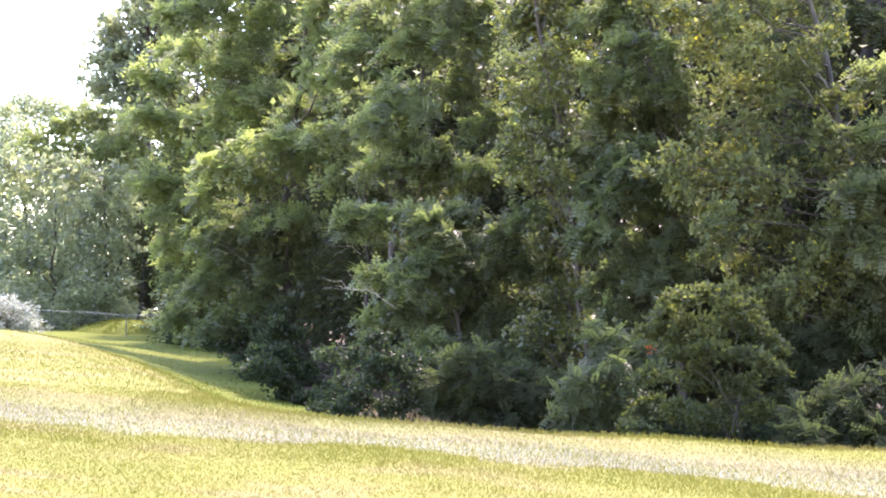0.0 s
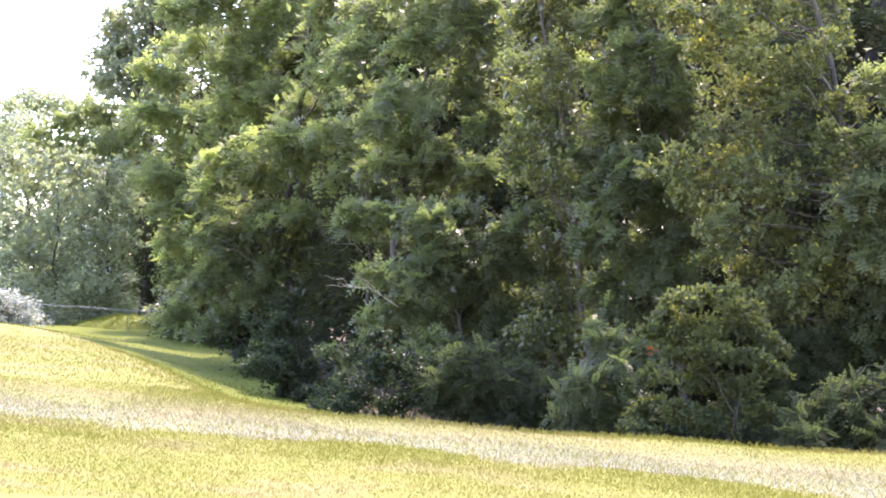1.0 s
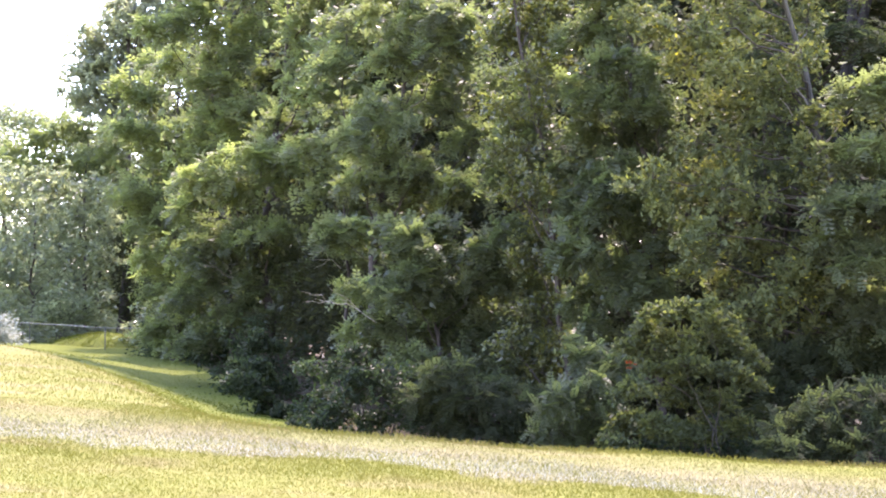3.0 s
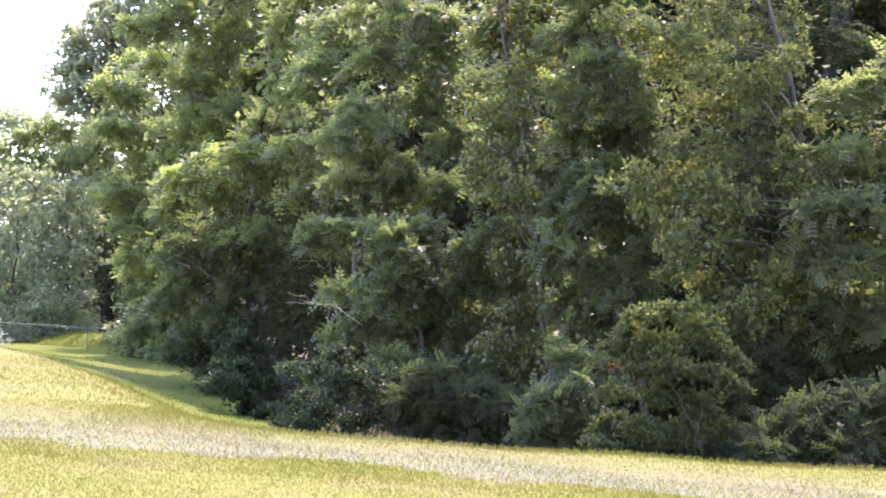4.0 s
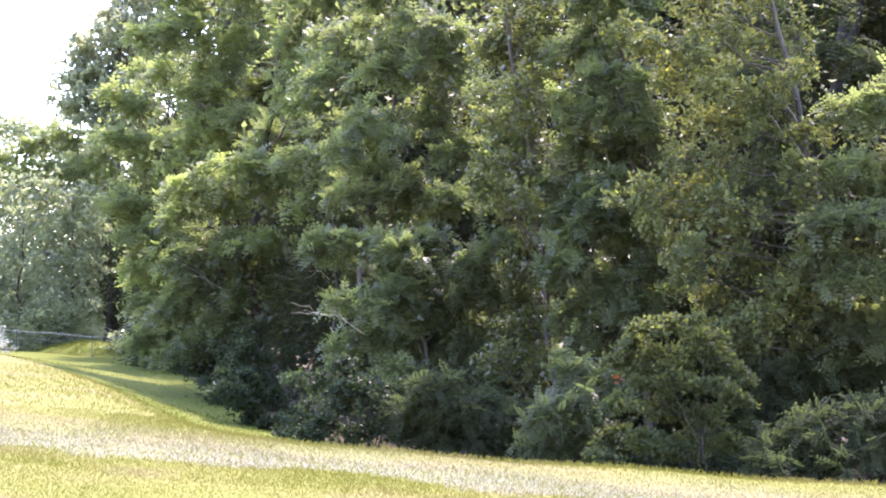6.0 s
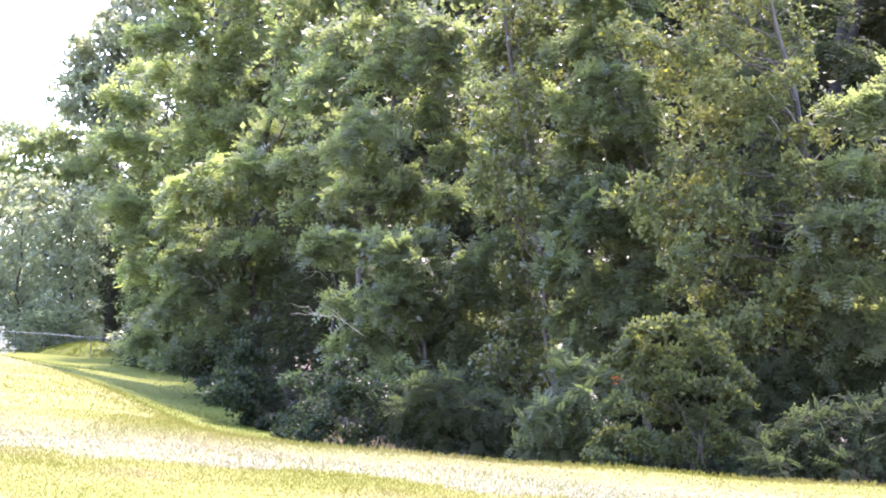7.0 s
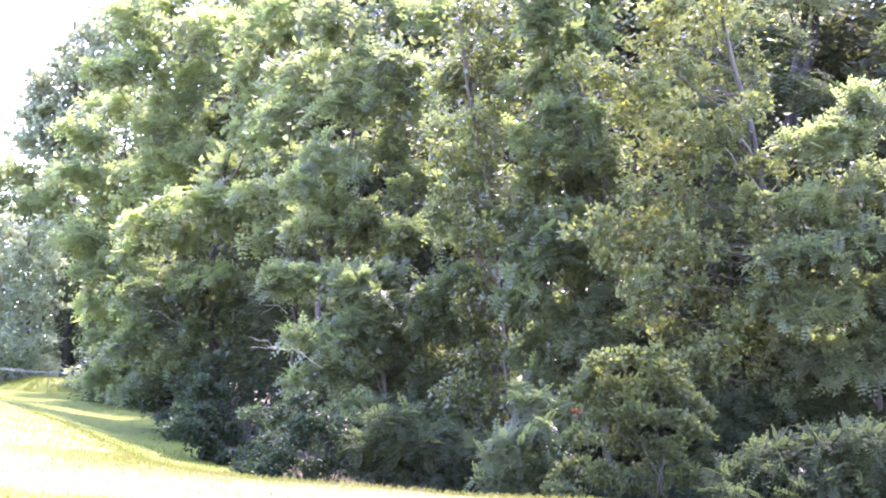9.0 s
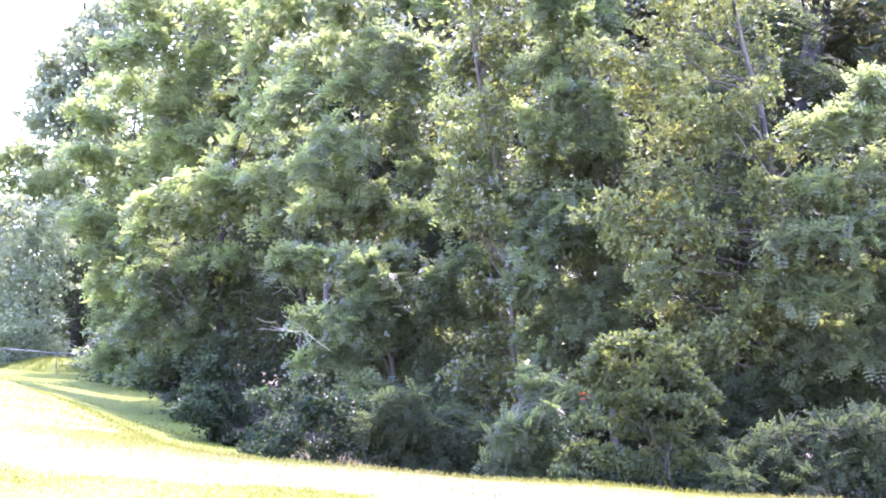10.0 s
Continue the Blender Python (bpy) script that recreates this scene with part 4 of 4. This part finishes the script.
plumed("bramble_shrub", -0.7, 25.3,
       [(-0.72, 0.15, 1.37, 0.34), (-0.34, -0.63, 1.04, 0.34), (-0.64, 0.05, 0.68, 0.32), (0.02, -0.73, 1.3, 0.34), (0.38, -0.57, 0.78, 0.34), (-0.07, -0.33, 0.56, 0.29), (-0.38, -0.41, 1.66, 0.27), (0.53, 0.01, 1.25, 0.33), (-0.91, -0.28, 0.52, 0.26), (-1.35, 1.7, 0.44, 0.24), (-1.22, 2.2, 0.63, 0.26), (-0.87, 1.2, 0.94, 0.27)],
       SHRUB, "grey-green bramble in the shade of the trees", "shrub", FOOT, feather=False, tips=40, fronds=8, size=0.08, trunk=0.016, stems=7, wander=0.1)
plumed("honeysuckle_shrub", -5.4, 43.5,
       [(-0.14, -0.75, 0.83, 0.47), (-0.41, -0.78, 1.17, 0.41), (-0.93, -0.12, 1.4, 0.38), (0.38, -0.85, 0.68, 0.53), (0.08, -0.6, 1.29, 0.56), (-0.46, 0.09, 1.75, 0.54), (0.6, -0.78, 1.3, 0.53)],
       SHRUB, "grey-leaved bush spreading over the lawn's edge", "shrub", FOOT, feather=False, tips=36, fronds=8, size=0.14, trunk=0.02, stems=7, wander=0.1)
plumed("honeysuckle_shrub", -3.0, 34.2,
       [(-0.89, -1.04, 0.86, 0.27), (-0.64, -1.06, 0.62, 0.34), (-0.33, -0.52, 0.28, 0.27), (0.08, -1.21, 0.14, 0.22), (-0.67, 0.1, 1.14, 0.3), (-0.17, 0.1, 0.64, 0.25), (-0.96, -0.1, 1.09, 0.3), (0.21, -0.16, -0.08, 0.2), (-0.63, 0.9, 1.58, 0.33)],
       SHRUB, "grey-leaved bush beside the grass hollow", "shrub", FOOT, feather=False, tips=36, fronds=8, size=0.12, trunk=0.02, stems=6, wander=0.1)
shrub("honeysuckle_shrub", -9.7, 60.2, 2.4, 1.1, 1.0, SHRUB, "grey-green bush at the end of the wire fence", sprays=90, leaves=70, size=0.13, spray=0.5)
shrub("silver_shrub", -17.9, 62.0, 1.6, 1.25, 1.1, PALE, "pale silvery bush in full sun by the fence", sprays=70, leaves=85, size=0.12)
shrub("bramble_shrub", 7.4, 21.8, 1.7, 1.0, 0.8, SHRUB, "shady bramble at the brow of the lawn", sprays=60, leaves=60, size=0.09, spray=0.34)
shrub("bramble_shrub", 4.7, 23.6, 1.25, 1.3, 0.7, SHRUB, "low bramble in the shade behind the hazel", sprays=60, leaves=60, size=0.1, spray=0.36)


def dead_branch(parent_xy, start, end, sub, name="dead_branch", label="bleached bare dead branch caught in the leaves"):
    """A leafless forked branch lying in the foliage."""
    x, y = parent_xy
    top = thing(name, x, y, label, "branch", sink=0.0)
    main = bent(start, end, 0.05, 7, 0.1)
    stick = part("stick", quad_mesh("stick", *tube(main, np.linspace(0.0075, 0.002, 7), 5), DEADWOOD, True), top)
    for k in range(sub):
        i = 2 + k % 4
        d = (main[-1] - main[0]) * rng.uniform(0.25, 0.45) + rng.normal(0, 0.14, 3)
        part("side_twig", quad_mesh("side_twig", *tube(bent(main[i], main[i] + d, 0.02, 5, 0.1), np.linspace(0.004, 0.0015, 5), 4), DEADWOOD, True), stick)


dead_branch((-1.9, 30.2), (0.3, 0.0, 3.2), (-0.2, -0.9, 3.5), 3)
dead_branch((-5.2, 41.5), (0.6, -0.4, 2.6), (-0.7, -1.2, 3.5), 5)
dead_branch((-1.2, 26.6), (0.4, 0.2, 2.1), (-0.6, -0.7, 2.5), 4)

# one sprig of the hazel has turned red
rp = np.array([-1.24, -0.62, 1.78]) + rng.normal(0, 0.025, (9, 3))
rv, rf = broad_leaves(rp, rng.normal(0, 1, (9, 3)), np.full(9, 0.06))
twig = part("red_twig", quad_mesh("red_twig", *tube(bent((-0.3, -0.2, 1.28), (-1.24, -0.62, 1.78), 0.06, 6), np.linspace(0.008, 0.003, 6), 5), BARK, True), hazel)
part("red_sprig", quad_mesh("red_sprig", rv, rf, RED, tint=rng.uniform(0, 1, len(rv))), twig, "sprig of red autumn leaves", kind="stuff")
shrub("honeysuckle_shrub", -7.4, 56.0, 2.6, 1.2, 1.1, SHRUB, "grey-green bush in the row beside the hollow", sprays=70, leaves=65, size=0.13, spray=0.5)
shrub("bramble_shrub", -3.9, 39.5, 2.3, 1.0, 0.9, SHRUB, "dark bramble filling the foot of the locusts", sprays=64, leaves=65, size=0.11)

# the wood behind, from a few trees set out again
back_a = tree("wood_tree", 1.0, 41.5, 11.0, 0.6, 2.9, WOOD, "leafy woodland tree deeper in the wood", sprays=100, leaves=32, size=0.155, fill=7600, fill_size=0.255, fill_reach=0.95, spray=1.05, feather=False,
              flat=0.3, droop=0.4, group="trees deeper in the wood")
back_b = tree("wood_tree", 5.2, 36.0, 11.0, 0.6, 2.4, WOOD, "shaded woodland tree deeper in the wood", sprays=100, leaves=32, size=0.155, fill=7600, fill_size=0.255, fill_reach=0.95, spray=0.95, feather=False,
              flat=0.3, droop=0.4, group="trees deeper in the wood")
far_a = tree("cherry_tree", -20.0, 90.0, 11.3, 0.4, 3.6, GLOSSY, "glossy-leaved cherry tree glinting in the sun behind the fence", sprays=180, leaves=85, size=0.21, fill_reach=0.85, fill=1400, spray=1.15, feather=False,
             flat=0.32, droop=0.4, group="trees behind the fence")
far_b = tree("locust_tree", -14.8, 92.0, 11.0, 2.5, 3.2, LOCUST_SUNLIT, "sunny yellow-green locust behind the fence", sprays=90, leaves=32, size=0.5, spray=1.3, fill=5000,
             group="trees behind the fence")


def again(source, x, y, turn, scale):
    ob = copy_thing(source, pose(x, y, float(ground_z(x, y)) - 0.05, 0, 0, turn))
    ob.scale = (scale, scale, scale)
    return ob


for x, y, turn, s in [(-3.0, 51.0, 80, 1.2), (-11.6, 80.0, 80, 1.2), (-4.8, 62.0, 150, 1.7), (-8.2, 72.0, 40, 1.8), (-1.8, 57.0, 300, 1.5), (-2.6, 66.0, 220, 1.9), (-6.0, 66.0, 200, 1.5), (4.5, 40.0, 140, 1.3), (-0.7, 42.5, 20, 0.85), (-14.8, 86.0, 60, 0.9), (-11.8, 85.0, 150, 1.0), (-9.0, 81.0, 310, 1.25), (1.5, 52.0, 10, 1.3), (-1.5, 66.0, 80, 1.4), (-9.6, 68.0, 250, 1.1)]:
    again(back_a, x, y, turn, s)
# (13.0, 31.5): added tree, mostly out of view, to shade the trees before it
for x, y, turn, s in [(2.4, 38.0, 70, 1.0), (2.9, 32.6, 250, 0.62), (5.3, 31.6, 120, 0.7), (-0.8, 45.0, 190, 1.25), (10.8, 31.0, 310, 0.8), (11.2, 24.0, 30, 0.8), (13.5, 34.0, 100, 1.2), (7.4, 36.5, 200, 1.1), (10.4, 44.0, 15, 1.7), (12.4, 46.0, 95, 1.8), (8.9, 48.0, 285, 1.7), (10.6, 38.5, 20, 1.32), (10.2, 46.0, 320, 1.5), (8.6, 40.5, 75, 1.4), (2.8, 43.0, 120, 1.5), (6.3, 42.0, 260, 1.5), (0.8, 45.5, 40, 1.6), (13.6, 42.0, 220, 1.25), (12.6, 37.0, 130, 1.25), (16.0, 39.0, 240, 1.3), (12.4, 28.5, 150, 1.0), (13.0, 31.5, 60, 1.4)]:
    again(back_b, x, y, turn, s)
for x, y, turn, s in [(-25.0, 92.0, 60, 1.25), (-21.5, 97.0, 160, 1.2), (-12.2, 82.0, 250, 0.85), (-17.0, 97.0, 120, 1.3)]:
    again(far_a, x, y, turn, s)
for x, y, turn, s in [(-18.5, 88.0, 90, 1.1)]:
    again(far_b, x, y, turn, s)

tree("wood_tree", -13.4, 81.5, 10.0, 3.6, 3.0, WOOD, "overhanging woodland tree over a dark opening in the thicket", sprays=120, leaves=50, size=0.2, spray=1.0, feather=False, flat=0.3, droop=0.4, fill=4500, fill_size=0.24, fill_reach=0.9, group="trees behind the fence")

# thicket behind the fence
thicket = shrub("thicket_shrub", -20.5, 73.0, 3.2, 2.2, 1.4, GLOSSY, "dense glinting thicket behind the wire fence", sprays=70, leaves=60, size=0.19, spray=0.7, group="thicket behind the fence")
for x, y, turn, s in [(-24.5, 74.0, 70, 1.1), (-17.6, 75.0, 160, 1.0), (-12.6, 73.5, 240, 1.0), (-28.0, 76.0, 30, 1.2), (-22.5, 86.0, 200, 1.8)]:
    again(thicket, x, y, turn, s)

# a grassy bank past the fence
bank_u, bank_a = np.meshgrid(np.linspace(0, 1, 14), np.linspace(0, 2 * np.pi, 40, endpoint=False))
bx, by = -14.7 + 2.7 * bank_u * np.cos(bank_a), 72.2 + 2.4 * bank_u * np.sin(bank_a)
bz = 0.62 * (1 - bank_u ** 2.2) - 0.06 + 0.05 * np.sin(bx * 2.1) * (1 - bank_u)
ids = np.arange(40 * 14).reshape(40, 14)
nxt = np.roll(ids, -1, 0)
bank = tagged(new("grass_bank", quad_mesh("grass_bank", np.stack([bx, by, ground_z(bx, by) + bz], -1), np.stack([ids[:, :-1], ids[:, 1:], nxt[:, 1:], nxt[:, :-1]], -1).reshape(-1, 4), TURF, True)), "low grassy bank past the fence, lime green in the sun", "bank", kind="structure")
bank_rng = np.random.default_rng(5)
blade_u, blade_a = np.sqrt(bank_rng.uniform(0, 1, 5000)), bank_rng.uniform(0, 2 * np.pi, 5000)
blade_x, blade_y = -14.7 + 2.7 * blade_u * np.cos(blade_a), 72.2 + 2.4 * blade_u * np.sin(blade_a)
root = np.stack([blade_x, blade_y, ground_z(blade_x, blade_y) + 0.62 * (1 - blade_u ** 2.2) - 0.07], -1)
lean_ = bank_rng.normal(0, 0.03, (5000, 3)) + np.array([0, 0, 0.09])
wide = np.stack([np.cos(blade_a * 7), np.sin(blade_a * 7), np.zeros(5000)], -1) * 0.012
part("grass_tufts", quad_mesh("grass_tufts", np.stack([root - wide, root + wide, root + lean_, root + lean_ * 0.6 - wide * 0.9], 1).reshape(-1, 3), np.arange(20000).reshape(-1, 4), BLADE), bank, kind="stuff")

# tall bare trunks whose crowns start high, with sky between them
for x, y, h, lean in [(8.3, 34.0, 16.0, 2.1), (8.0, 34.9, 17.0, 3.3)]:
    tree("ash_tree", x, y, h, 11.5, 2.0, OAK, "tall ash with a high crown and a long bare trunk darkened as a silhouette", sprays=50, leaves=70, size=0.2, spray=0.8, trunk=0.24, wander=0.008, bark=SILHOUETTE_BARK,
         lean=(lean, 0.3), feather=False, limbs=4, fill=500, fill_size=0.14, group="trees deeper in the wood")

# the wood goes on behind, as one far mass of leaves with an uneven top
far_n = 30000
fx, fd = rng.uniform(-75, 80, far_n), rng.uniform(0, 16, far_n)
crest = 11.0 + 1.6 * np.sin(fx * 0.31) + 1.2 * np.sin(fx * 0.83 + 1.0) + 0.7 * np.sin(fx * 1.9)
fh = crest * rng.uniform(0.0, 1.0, far_n) ** 0.8
fy = 104 + fd + 3 * np.sin(fx * 0.6 + fh * 0.5)
far_pos = np.stack([fx, fy, ground_z(fx, fy) + fh], -1)
far_way = rng.normal(0, 0.7, (far_n, 3)) + np.array([0, -0.8, -0.3])
fv, ff = broad_leaves(far_pos, far_way, rng.uniform(0.55, 0.95, far_n))
tagged(new("far_woods", quad_mesh("far_woods", fv, ff, OAK, tint=np.repeat(rng.uniform(0, 1, far_n), 4))), "distant leafy wood closing the view", "woods", kind="stuff")

# ---- the wire fence ----
fence = new("chain_link_fence")
tagged(fence, "low galvanised chain-link fence across the lawn's far end", "fence")
FY, FX0, FX1, FH = 68.0, -23.8, -10.6, 0.95
xs = np.arange(FX0, FX1 + 0.1, 3.3)


def fence_z(x):
    return ground_z(x, FY)


post_mesh = quad_mesh("post", *tube([(0, 0, -0.2), (0, 0, 0.5), (0, 0, FH - 0.02)], [0.024, 0.024, 0.024], 8), ZINC, True)
cap_mesh = quad_mesh("post_cap", *tube([(0, 0, FH - 0.03), (0, 0, FH + 0.01), (0, 0, FH + 0.035), (0, 0, FH + 0.045)], [0.029, 0.029, 0.018, 0.003], 8), ZINC, True)
for x in xs:
    ob = part("post", post_mesh, fence)
    ob.location = (x, FY, float(fence_z(x)))
    part("post_cap", cap_mesh, ob, "domed rail cap")
fine_x = np.linspace(FX0, FX1, 25)
part("top_rail", quad_mesh("top_rail", *tube(np.stack([fine_x, np.full(25, FY), fence_z(fine_x) + FH], -1), np.full(25, 0.012), 8), RAIL, True), fence)
wires = []
for x in np.arange(FX0, FX1 - 1.0, 0.09):
    for s in (1, -1):
        xa, xb = (x, x + 0.95) if s > 0 else (x + 0.95, x)
        wires.append(tube([(xa, FY - 0.03, float(fence_z(xa)) + 0.04), (xb, FY - 0.03, float(fence_z(xb)) + FH - 0.02)], [0.0014, 0.0014], 3))
part("wire_mesh", quad_mesh("wire_mesh", *joined(wires), ZINC), fence, "woven galvanised wire")
